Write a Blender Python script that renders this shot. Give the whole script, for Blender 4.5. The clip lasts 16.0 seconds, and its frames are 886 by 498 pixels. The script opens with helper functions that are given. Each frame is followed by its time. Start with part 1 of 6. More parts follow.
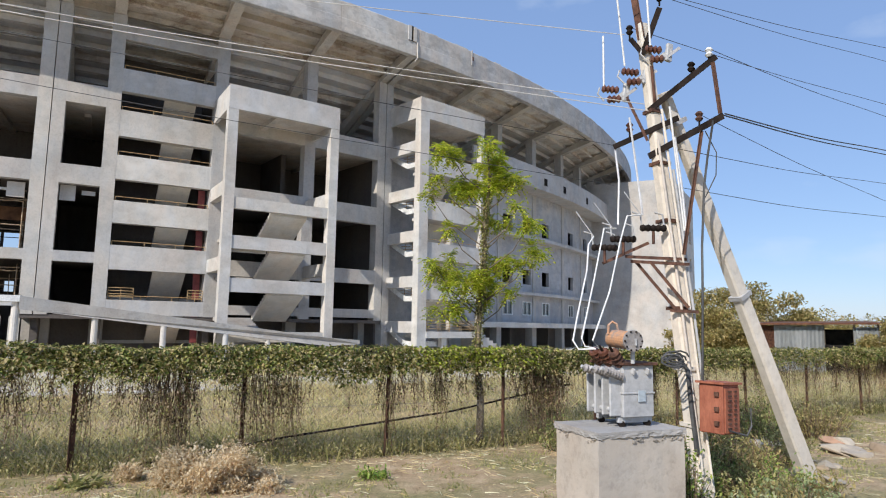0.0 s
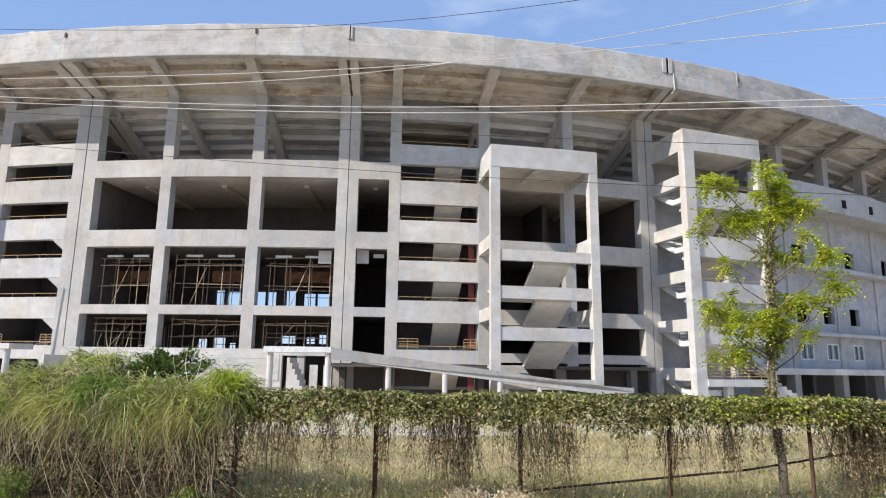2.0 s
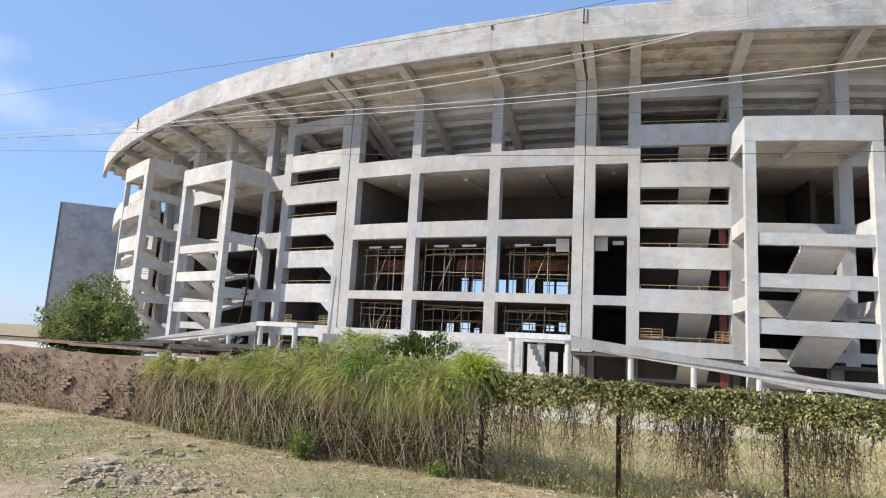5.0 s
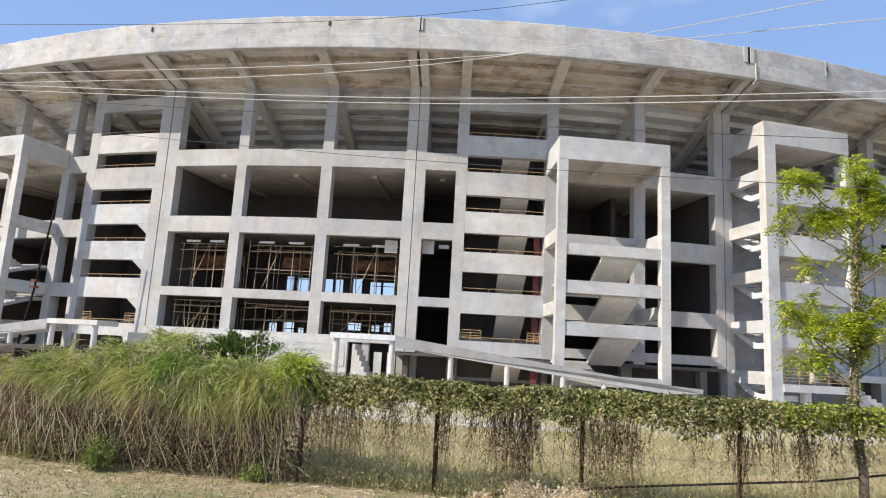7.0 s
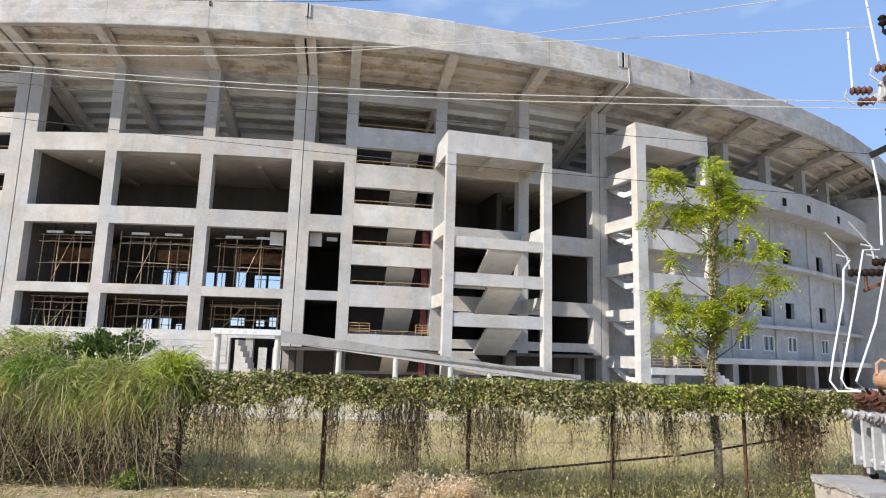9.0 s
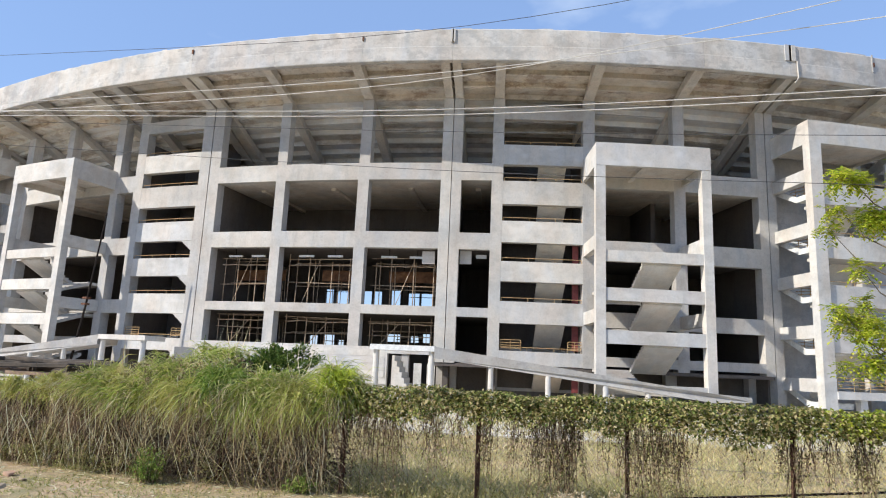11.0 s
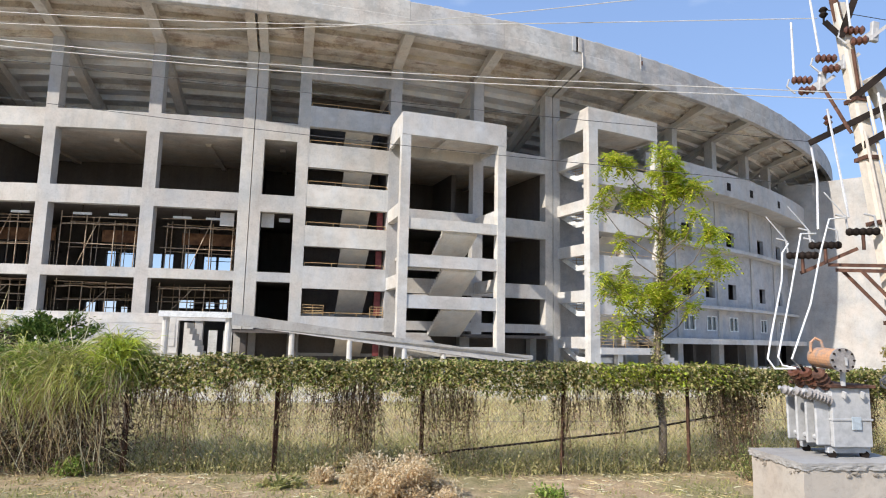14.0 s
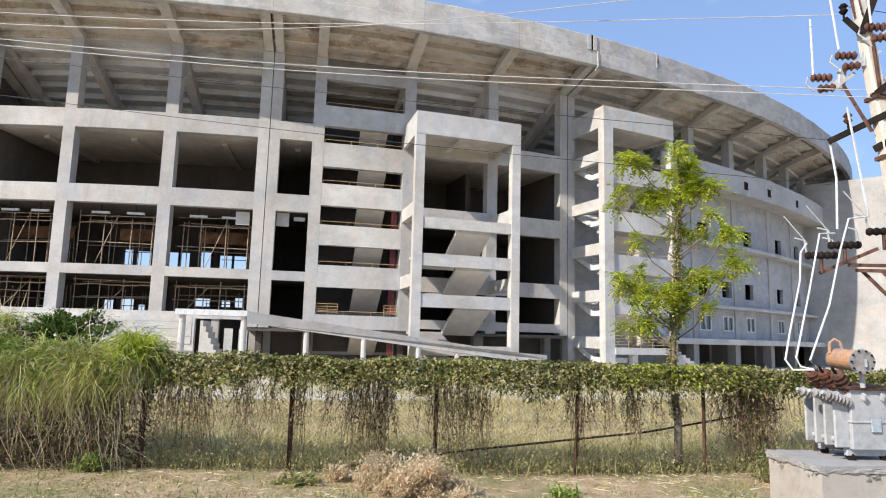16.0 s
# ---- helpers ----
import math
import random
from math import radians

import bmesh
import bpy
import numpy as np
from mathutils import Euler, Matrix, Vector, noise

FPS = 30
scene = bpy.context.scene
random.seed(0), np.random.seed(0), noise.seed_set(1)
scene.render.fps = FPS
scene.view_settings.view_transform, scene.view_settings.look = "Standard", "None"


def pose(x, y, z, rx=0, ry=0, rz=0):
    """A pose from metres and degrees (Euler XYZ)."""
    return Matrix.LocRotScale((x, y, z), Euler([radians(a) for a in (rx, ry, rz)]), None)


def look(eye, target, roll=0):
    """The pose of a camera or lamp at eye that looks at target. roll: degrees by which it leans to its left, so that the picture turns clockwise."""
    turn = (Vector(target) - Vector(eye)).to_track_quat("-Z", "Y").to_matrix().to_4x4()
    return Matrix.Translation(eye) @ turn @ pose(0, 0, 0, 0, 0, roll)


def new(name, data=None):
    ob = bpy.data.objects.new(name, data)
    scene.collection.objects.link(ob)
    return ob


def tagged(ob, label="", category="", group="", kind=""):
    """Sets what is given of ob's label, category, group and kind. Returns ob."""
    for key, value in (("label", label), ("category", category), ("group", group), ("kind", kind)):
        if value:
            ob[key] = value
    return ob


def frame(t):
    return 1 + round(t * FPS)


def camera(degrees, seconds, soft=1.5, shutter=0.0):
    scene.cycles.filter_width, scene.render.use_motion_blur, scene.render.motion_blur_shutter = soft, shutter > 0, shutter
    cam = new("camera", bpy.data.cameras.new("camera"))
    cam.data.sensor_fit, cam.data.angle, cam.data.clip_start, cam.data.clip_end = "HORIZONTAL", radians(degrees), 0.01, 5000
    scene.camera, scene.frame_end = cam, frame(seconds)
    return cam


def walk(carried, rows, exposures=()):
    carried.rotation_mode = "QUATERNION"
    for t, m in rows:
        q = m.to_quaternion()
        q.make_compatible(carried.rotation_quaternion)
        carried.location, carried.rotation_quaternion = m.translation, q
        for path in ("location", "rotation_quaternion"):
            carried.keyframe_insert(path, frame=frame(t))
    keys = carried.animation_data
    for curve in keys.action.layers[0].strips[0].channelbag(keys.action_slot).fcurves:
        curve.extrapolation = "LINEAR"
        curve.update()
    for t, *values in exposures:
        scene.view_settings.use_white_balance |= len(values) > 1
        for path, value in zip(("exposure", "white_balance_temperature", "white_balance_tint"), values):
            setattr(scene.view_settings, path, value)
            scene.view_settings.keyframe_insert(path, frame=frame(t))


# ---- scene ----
# The camera stands in one spot beside the road and pans over the stadium.
cam = camera(69.65, 16.0, soft=1.1)
EYE = 2.2
ROWS = [
    (0.0, 96.787, -0.934, -0.111),
    (0.5, 97.508, -0.358, 3.530),
    (1.0, 98.271, -0.023, 11.084),
    (1.5, 99.617, -0.747, 18.430),
    (2.0, 100.589, -0.747, 23.590),
    (2.5, 100.537, -0.989, 28.877),
    (3.0, 100.322, -1.660, 33.660),
    (3.5, 100.199, -2.522, 37.764),
    (3.7, 99.769, -2.884, 39.536),
    (4.75, 98.900, -3.300, 44.800),
    (5.8, 98.477, -3.564, 39.665),
    (6.0, 99.176, -4.140, 36.755),
    (6.5, 99.324, -3.908, 31.642),
    (7.0, 99.643, -3.116, 29.108),
    (7.5, 99.781, -2.813, 25.634),
    (8.0, 99.812, -2.172, 23.242),
    (8.5, 100.065, -2.221, 20.158),
    (9.0, 99.379, -1.590, 19.253),
    (9.5, 100.139, -1.489, 25.498),
    (9.7, 100.785, -1.604, 28.438),
    (10.75, 100.500, -2.300, 33.300),
    (11.8, 99.844, -2.867, 26.112),
    (12.0, 99.791, -2.542, 24.359),
    (12.5, 99.056, -2.329, 19.886),
    (13.0, 98.608, -1.980, 15.183),
    (13.5, 97.811, -1.526, 14.818),
    (14.0, 97.853, -1.209, 15.168),
    (14.5, 98.150, -1.292, 15.351),
    (15.0, 97.509, -1.385, 15.125),
    (15.5, 97.815, -1.424, 15.919),
    (16.0, 97.747, -1.494, 16.407),
]
walk(cam, [(t, pose(0, 0, EYE, rx, ry, rz)) for t, rx, ry, rz in ROWS],
     [(0.0, 0.12, 6500, 10), (1.0, 0.22, 6500, 10), (2.0, 0.36, 6500, 10), (3.7, 0.37, 6380, 9), (4.7, 0.38, 6400, 9), (6.0, 0.38, 6500, 9), (8.0, 0.43, 6600, 10), (10.7, 0.43, 6550, 9), (14.0, 0.42, 6600, 10), (16.0, 0.42, 6600, 10)])

# ---- light: clear winter sun from behind and to one side of the camera, blue sky ----
SUN_AZ, SUN_EL = -123.0, 37.5          # direction towards the sun, degrees from +x and above the horizon
world = bpy.data.worlds.new("sky")
scene.world = world
world.use_nodes = True
wn = world.node_tree.nodes
sky = wn.new("ShaderNodeTexSky")
sky.sky_type = "NISHITA"
sky.sun_disc = False
sky.sun_elevation = radians(SUN_EL)
sky.sun_rotation = radians(90 - SUN_AZ)
sky.air_density, sky.dust_density, sky.ozone_density = 1.0, 0.3, 3.0
wn["Background"].inputs["Strength"].default_value = 0.15
haze = wn.new("ShaderNodeMix")          # thin even haze that keeps the low sky blue
haze.data_type = "RGBA"
haze.inputs["Factor"].default_value = 0.62
haze.inputs["B"].default_value = (1.70, 2.64, 4.82, 1)
world.node_tree.links.new(sky.outputs["Color"], haze.inputs["A"])
cloud_at = wn.new("ShaderNodeTexCoord")          # a few thin wisps of cloud
cloud_map = wn.new("ShaderNodeMapping")
cloud_map.inputs["Scale"].default_value = (1.0, 1.0, 2.2)
cloud_noise = wn.new("ShaderNodeTexNoise")
cloud_noise.inputs["Scale"].default_value, cloud_noise.inputs["Detail"].default_value = 4.2, 6.0
cloud_ramp = wn.new("ShaderNodeValToRGB")
cloud_ramp.color_ramp.elements[0].position, cloud_ramp.color_ramp.elements[1].position = 0.56, 0.80
cloud_ramp.color_ramp.elements[1].color = (0.6, 0.6, 0.6, 1)
clouds = wn.new("ShaderNodeMix")
clouds.data_type = "RGBA"
clouds.inputs["B"].default_value = (4.6, 5.2, 6.0, 1)
for src, dst in ((cloud_at.outputs["Generated"], cloud_map.inputs["Vector"]), (cloud_map.outputs["Vector"], cloud_noise.inputs["Vector"]),
                 (cloud_noise.outputs["Fac"], cloud_ramp.inputs["Fac"]), (cloud_ramp.outputs["Color"], clouds.inputs["Factor"]),
                 (haze.outputs["Result"], clouds.inputs["A"]), (clouds.outputs["Result"], wn["Background"].inputs["Color"])):
    world.node_tree.links.new(src, dst)
sun = new("sun", bpy.data.lights.new("sun", "SUN"))
sun.data.energy, sun.data.angle, sun.data.color = 4.4, radians(0.53), (1.0, 0.94, 0.86)
a, e = radians(SUN_AZ), radians(SUN_EL)
sun.matrix_world = look((math.cos(a) * math.cos(e) * 50, math.sin(a) * math.cos(e) * 50, math.sin(e) * 50), (0, 0, 0))

# ---- materials ----
def node_mat(name, rough=0.9, metal=0.0):
    m = bpy.data.materials.new(name)
    m.use_nodes = True
    nt = m.node_tree
    b = nt.nodes["Principled BSDF"]
    b.inputs["Roughness"].default_value = rough
    b.inputs["Metallic"].default_value = metal
    return m, nt, b


def noise_node(nt, scale, detail=4.0, rough=0.6, stretch=(1, 1, 1), coord="Object"):
    tc = nt.nodes.new("ShaderNodeTexCoord")
    mp = nt.nodes.new("ShaderNodeMapping")
    mp.inputs["Scale"].default_value = stretch
    nz = nt.nodes.new("ShaderNodeTexNoise")
    nz.inputs["Scale"].default_value = scale
    nz.inputs["Detail"].default_value = detail
    nz.inputs["Roughness"].default_value = rough
    nt.links.new(tc.outputs[coord], mp.inputs["Vector"])
    nt.links.new(mp.outputs["Vector"], nz.inputs["Vector"])
    return nz.outputs["Fac"]


def ramp(nt, fac, stops):
    r = nt.nodes.new("ShaderNodeValToRGB")
    els = r.color_ramp.elements
    while len(els) < len(stops):
        els.new(0.5)
    for el, (p, c) in zip(els, stops):
        el.position = p
        el.color = (*c, 1) if len(c) == 3 else c
    nt.links.new(fac, r.inputs["Fac"])
    return r.outputs["Color"]


def mix(nt, fac, a, b, how="MIX"):
    n = nt.nodes.new("ShaderNodeMix")
    n.data_type, n.blend_type = "RGBA", how
    for sock, v in ((n.inputs["Factor"], fac), (n.inputs["A"], a), (n.inputs["B"], b)):
        if isinstance(v, bpy.types.NodeSocket):
            nt.links.new(v, sock)
        elif isinstance(v, (int, float)):
            sock.default_value = v
        else:
            sock.default_value = (*v, 1)
    return n.outputs["Result"]


def grey(v):
    return (v, v, v)


def bump(nt, b, fac, strength=0.3, dist=0.02):
    n = nt.nodes.new("ShaderNodeBump")
    n.inputs["Strength"].default_value = strength
    n.inputs["Distance"].default_value = dist
    nt.links.new(fac, n.inputs["Height"])
    nt.links.new(n.outputs["Normal"], b.inputs["Normal"])


def concrete(name, base, stain, dark=0.6, patch=None, mould=None, streaks=0.55):
    """Bare site concrete: cloudy cement tone, rain streaks, fine grain, pale repair patches and dark mould."""
    m, nt, b = node_mat(name, 0.92)
    big = noise_node(nt, 0.35, 5, 0.65)
    col = ramp(nt, big, [(0.3, [c * 0.78 for c in base]), (0.52, base), (0.72, [min(1, c * 1.13) for c in base])])
    mottle = noise_node(nt, 1.5, 6, 0.72, (1, 1, 1.3))
    col = mix(nt, 0.36, col, ramp(nt, mottle, [(0.34, grey(0.72)), (0.5, grey(0.95)), (0.66, grey(1.08))]), "MULTIPLY")
    streak = noise_node(nt, 1.1, 5, 0.75, (1.0, 1.0, 0.16))
    col = mix(nt, ramp(nt, streak, [(0.52, grey(0)), (0.76, grey(streaks))]), col, stain)
    fine = noise_node(nt, 9.0, 5, 0.7)
    col = mix(nt, 0.5, col, ramp(nt, fine, [(0.32, grey(dark)), (0.5, grey(0.95)), (0.8, grey(1.0))]), "MULTIPLY")
    if patch:
        pn = noise_node(nt, 0.9, 2, 0.4, (1, 1, 1.6))
        col = mix(nt, ramp(nt, pn, [(0.56, grey(0)), (0.74, grey(0.6))]), col, patch)
    if mould:
        mn = noise_node(nt, 0.75, 7, 0.74, (1, 1, 1.5))
        col = mix(nt, ramp(nt, mn, [(0.5, grey(0)), (0.58, grey(0.55)), (0.74, grey(0.85))]), col, mould)
    tint = noise_node(nt, 0.8, 4, 0.6, (1, 1, 0.5))
    col = mix(nt, 0.85, col, ramp(nt, tint, [(0.36, (0.93, 0.96, 1.0)), (0.5, (1.0, 0.985, 0.965)), (0.64, (1.0, 0.94, 0.89))]), "MULTIPLY")
    info = nt.nodes.new("ShaderNodeObjectInfo")
    col = mix(nt, 1.0, col, ramp(nt, info.outputs["Random"], [(0.0, (0.86, 0.86, 0.88)), (1.0, (1.0, 0.99, 0.97))]), "MULTIPLY")
    nt.links.new(col, b.inputs["Base Color"])
    bump(nt, b, fine, 0.35, 0.03)
    return m


def plain(name, dark, light, scale=4.0, rough=0.8, metal=0.0, stretch=(1, 1, 1), bumps=0.2, stops=(0.35, 0.65)):
    m, nt, b = node_mat(name, rough, metal)
    n1 = noise_node(nt, scale, 5, 0.65, stretch)
    col = ramp(nt, n1, [(stops[0], dark), (stops[1], light)])
    n2 = noise_node(nt, scale * 7, 3, 0.6, stretch)
    col = mix(nt, 0.45, col, ramp(nt, n2, [(0.3, grey(0.55)), (0.6, grey(1))]), "MULTIPLY")
    nt.links.new(col, b.inputs["Base Color"])
    if bumps:
        bump(nt, b, n2, bumps, 0.01)
    return m


def leafy(name, stops, rough=0.55, thin=0.35):
    """Leaves: the tone changes from leaf to leaf, and light passes through them."""
    m, nt, b = node_mat(name, rough)
    g = nt.nodes.new("ShaderNodeNewGeometry")
    col = ramp(nt, g.outputs["Random Per Island"], stops)
    drift = noise_node(nt, 1.3, 3, 0.6)
    col = mix(nt, 0.6, col, ramp(nt, drift, [(0.35, grey(0.55)), (0.6, grey(1.0))]), "MULTIPLY")
    nt.links.new(col, b.inputs["Base Color"])
    tr = nt.nodes.new("ShaderNodeBsdfTranslucent")
    nt.links.new(col, tr.inputs["Color"])
    ms = nt.nodes.new("ShaderNodeMixShader")
    ms.inputs["Fac"].default_value = thin
    out = nt.nodes["Material Output"]
    nt.links.new(b.outputs["BSDF"], ms.inputs[1])
    nt.links.new(tr.outputs["BSDF"], ms.inputs[2])
    nt.links.new(ms.outputs["Shader"], out.inputs["Surface"])
    return m


CONCRETE = concrete("bare concrete", (0.54, 0.52, 0.485), (0.33, 0.315, 0.30), 0.68)
PLASTER = concrete("pale cement plaster", (0.62, 0.60, 0.56), (0.42, 0.405, 0.38), 0.74, (0.70, 0.69, 0.66))
FORMED = concrete("formwork-stained concrete", (0.66, 0.61, 0.54), (0.34, 0.26, 0.20), 0.55, (0.76, 0.74, 0.70))
# stair flights made paler, the colour standing in for sun and ground bounce
SOFFIT = concrete("stair soffit paled for bounce light", (0.74, 0.71, 0.65), (0.56, 0.52, 0.46), 0.8)
RENDERED = concrete("grey cement render", (0.50, 0.50, 0.505), (0.30, 0.295, 0.30), 0.7, (0.58, 0.56, 0.53), (0.34, 0.345, 0.36))
FASCIA = concrete("rain-stained fascia concrete", (0.60, 0.58, 0.545), (0.36, 0.35, 0.33), 0.7, (0.68, 0.67, 0.64), (0.36, 0.35, 0.335))
TIER = concrete("brown-stained precast seating plank", (0.74, 0.68, 0.60), (0.30, 0.21, 0.15), 0.6, (0.80, 0.76, 0.70), (0.27, 0.185, 0.13))
TIER_GREY = concrete("pale precast seating plank", (0.78, 0.76, 0.72), (0.42, 0.38, 0.34), 0.68, (0.82, 0.81, 0.78), (0.40, 0.34, 0.29))
# plank colour raised to carry light bounced onto the inner tiers
PALE_TIER = concrete("seating plank paled for bounce light", (0.84, 0.83, 0.81), (0.62, 0.59, 0.55), 0.8, None, None, 0.4)
RAMP = concrete("grey weathered ramp concrete", (0.42, 0.405, 0.38), (0.27, 0.255, 0.24), 0.65, (0.50, 0.48, 0.45), (0.28, 0.27, 0.255))
PLY = plain("orange formwork plywood", (0.12, 0.05, 0.02), (0.30, 0.14, 0.06), 1.5, 0.75)
# bare inner concrete, its base colour darkened to carry the shade of the bays
INNER = concrete("unplastered inner wall darkened for shade", (0.145, 0.126, 0.112), (0.065, 0.055, 0.052), 0.5)
RUST = plain("rusted steel", (0.07, 0.03, 0.018), (0.22, 0.10, 0.055), 9.0, 0.85, 0.2)
SCAFF = plain("weathered scaffold tube", (0.26, 0.16, 0.09), (0.58, 0.47, 0.34), 5.0, 0.6, 0.4)
OCHRE = plain("faded ochre paint", (0.36, 0.21, 0.09), (0.56, 0.40, 0.20), 4.0, 0.7)
RED = plain("dull red paint", (0.16, 0.03, 0.03), (0.27, 0.06, 0.055), 3.0, 0.65)
WHITE = plain("white paint", (0.62, 0.62, 0.60), (0.82, 0.82, 0.80), 3.0, 0.5)
DARKIRON = plain("blackened iron", (0.010, 0.008, 0.007), (0.032, 0.023, 0.019), 6.0, 0.85, 0.0)
DARKIRON.node_tree.nodes["Principled BSDF"].inputs["Specular IOR Level"].default_value = 0.12

glass_m, glass_nt, glass_b = node_mat("dusty window glass", 0.08)
glass_b.inputs["Base Color"].default_value = (0.05, 0.06, 0.065, 1)
glass_b.inputs["Specular IOR Level"].default_value = 0.7
GLASS = glass_m


# ---- building blocks ----
def part(name, bm, material, parent=None, label="", smooth=False):
    """Links a bmesh as one mesh object under a thing or a part."""
    bmesh.ops.recalc_face_normals(bm, faces=bm.faces)
    me = bpy.data.meshes.new(name)
    bm.to_mesh(me)
    bm.free()
    me.materials.append(material)
    if smooth:
        for p in me.polygons:
            p.use_smooth = True
    ob = new(name, me)
    if parent is not None:
        ob.parent = parent
        if parent.parent is None:
            ob.matrix_parent_inverse = parent.matrix_basis.inverted()
    if label:
        ob["label"] = label
    return ob


def thing(name, label, category, group="", at=(0, 0, 0)):
    ob = new(name)
    ob.location = at
    return tagged(ob, label, category, group)


CX, CY = -62.64, 114.46            # centre of the round stadium


def P(th, r, z):
    a = radians(th)
    return Vector((CX + r * math.cos(a), CY + r * math.sin(a), z))


def sweep(bm, t0, t1, profile, step=1.0):
    """A closed profile of (radius, height) carried round the centre from angle t0 to t1."""
    n = max(1, int(abs(t1 - t0) / step + 0.5))
    rings = [[bm.verts.new(P(t0 + (t1 - t0) * i / n, r, z)) for r, z in profile] for i in range(n + 1)]
    k = len(profile)
    for a, b in zip(rings, rings[1:]):
        for j in range(k):
            bm.faces.new((a[j], b[j], b[(j + 1) % k], a[(j + 1) % k]))
    bm.faces.new(rings[0])
    bm.faces.new(rings[-1][::-1])
    return bm


def ring(t0, t1, r0, r1, z0, z1, bm=None):
    return sweep(bm or bmesh.new(), t0, t1, ((r0, z0), (r1, z0), (r1, z1), (r0, z1)))


def flight(r0, r1, outline, bm=None):
    """A closed outline of (angle, height) given depth from radius r0 to r1."""
    bm = bm or bmesh.new()
    a = [bm.verts.new(P(t, r0, z)) for t, z in outline]
    b = [bm.verts.new(P(t, r1, z)) for t, z in outline]
    k = len(outline)
    for j in range(k):
        bm.faces.new((a[j], b[j], b[(j + 1) % k], a[(j + 1) % k]))
    bm.faces.new(a)
    bm.faces.new(b[::-1])
    return bm


def block(bm, size, m):
    """A box of that size, put at the pose m, with slightly broken edges."""
    g = bmesh.ops.create_cube(bm, size=1.0)
    bmesh.ops.scale(bm, vec=size, verts=g["verts"])
    bmesh.ops.transform(bm, matrix=m, verts=g["verts"])
    return g["verts"]


def tube(bm, pts, r, n=6, r1=None, cap=True):
    """A round bar along pts, tapering from r to r1."""
    pts = [Vector(p) for p in pts]
    r1 = r if r1 is None else r1
    rings = []
    for i, p in enumerate(pts):
        d = (pts[min(i + 1, len(pts) - 1)] - pts[max(i - 1, 0)]).normalized()
        u = d.cross(Vector((0.13, 0.31, 0.94))).normalized()
        v = d.cross(u)
        q = r + (r1 - r) * i / max(1, len(pts) - 1)
        rings.append([bm.verts.new(p + (u * math.cos(2 * math.pi * k / n) + v * math.sin(2 * math.pi * k / n)) * q) for k in range(n)])
    for a, b in zip(rings, rings[1:]):
        for k in range(n):
            bm.faces.new((a[k], a[(k + 1) % n], b[(k + 1) % n], b[k]))
    if cap and n > 2:
        bm.faces.new(rings[0][::-1])
        bm.faces.new(rings[-1])
    return bm


def ground_height(x, y):
    return 0.05 * noise.noise(Vector((x * 0.25, y * 0.25, 0))) + 0.02 * noise.noise(Vector((x * 1.3, y * 1.3, 3)))


# ---- ground ----
def build_ground():
    xs = [-1500, -400, -120, -60] + [-40 + 0.5 * i for i in range(131)] + [40, 70, 120, 400, 1500]
    ys = [-1500, -300, -60, -20] + [-4 + 0.5 * i for i in range(69)] + [36, 45, 60, 90, 160, 400, 1500]
    bm = bmesh.new()
    grid = [[bm.verts.new((x, y, ground_height(x, y) if -41 < x < 26 and -5 < y < 31 else 0.0)) for x in xs] for y in ys]
    for a, b in zip(grid, grid[1:]):
        for i in range(len(xs) - 1):
            bm.faces.new((a[i], a[i + 1], b[i + 1], b[i]))
    m, nt, b = node_mat("dry trampled earth and thin grass", 0.95)
    n1 = noise_node(nt, 0.55, 6, 0.65)
    earth = ramp(nt, noise_node(nt, 3.0, 6, 0.7), [(0.3, (0.32, 0.22, 0.125)), (0.55, (0.50, 0.37, 0.23)), (0.75, (0.62, 0.49, 0.33))])
    grass = ramp(nt, noise_node(nt, 6.0, 5, 0.7), [(0.3, (0.18, 0.17, 0.07)), (0.6, (0.32, 0.28, 0.13)), (0.8, (0.46, 0.38, 0.20))])
    col = mix(nt, ramp(nt, n1, [(0.44, grey(0)), (0.56, grey(0.85))]), earth, grass)
    pebble = noise_node(nt, 28.0, 3, 0.6)
    col = mix(nt, 0.6, col, ramp(nt, pebble, [(0.35, grey(0.6)), (0.6, grey(1.0))]), "MULTIPLY")
    nt.links.new(col, b.inputs["Base Color"])
    bump(nt, b, pebble, 0.8, 0.05)
    g = part("ground", bm, m)
    tagged(g, "dry trampled earth with thin grass before the fence", "ground", kind="structure")


build_ground()
APRON = concrete("pale dusty concrete paving", (0.60, 0.575, 0.53), (0.46, 0.42, 0.37), 0.75, (0.70, 0.68, 0.64))
apron = part("pavement", ring(-106, -14, 89.3, 109.0, -0.2, 0.05), APRON)
tagged(apron, "pale dusty concrete apron laid round the stadium", "pavement", kind="structure")

# ---- the stadium ----
stadium = thing("stadium", "unfinished round concrete stadium with raking stands over open bays", "stadium", at=(CX, CY, 0))


def sp(name, bm, material=CONCRETE, parent=None, label=""):
    """A part of the stadium (its meshes are in world places)."""
    ob = part(name, bm, material, None, label)
    up = parent or stadium
    ob.parent = up
    ob.matrix_parent_inverse = Matrix.Translation((-CX, -CY, 0))
    if parent is not None:
        ob.matrix_parent_inverse = Matrix.Identity(4)
    return ob


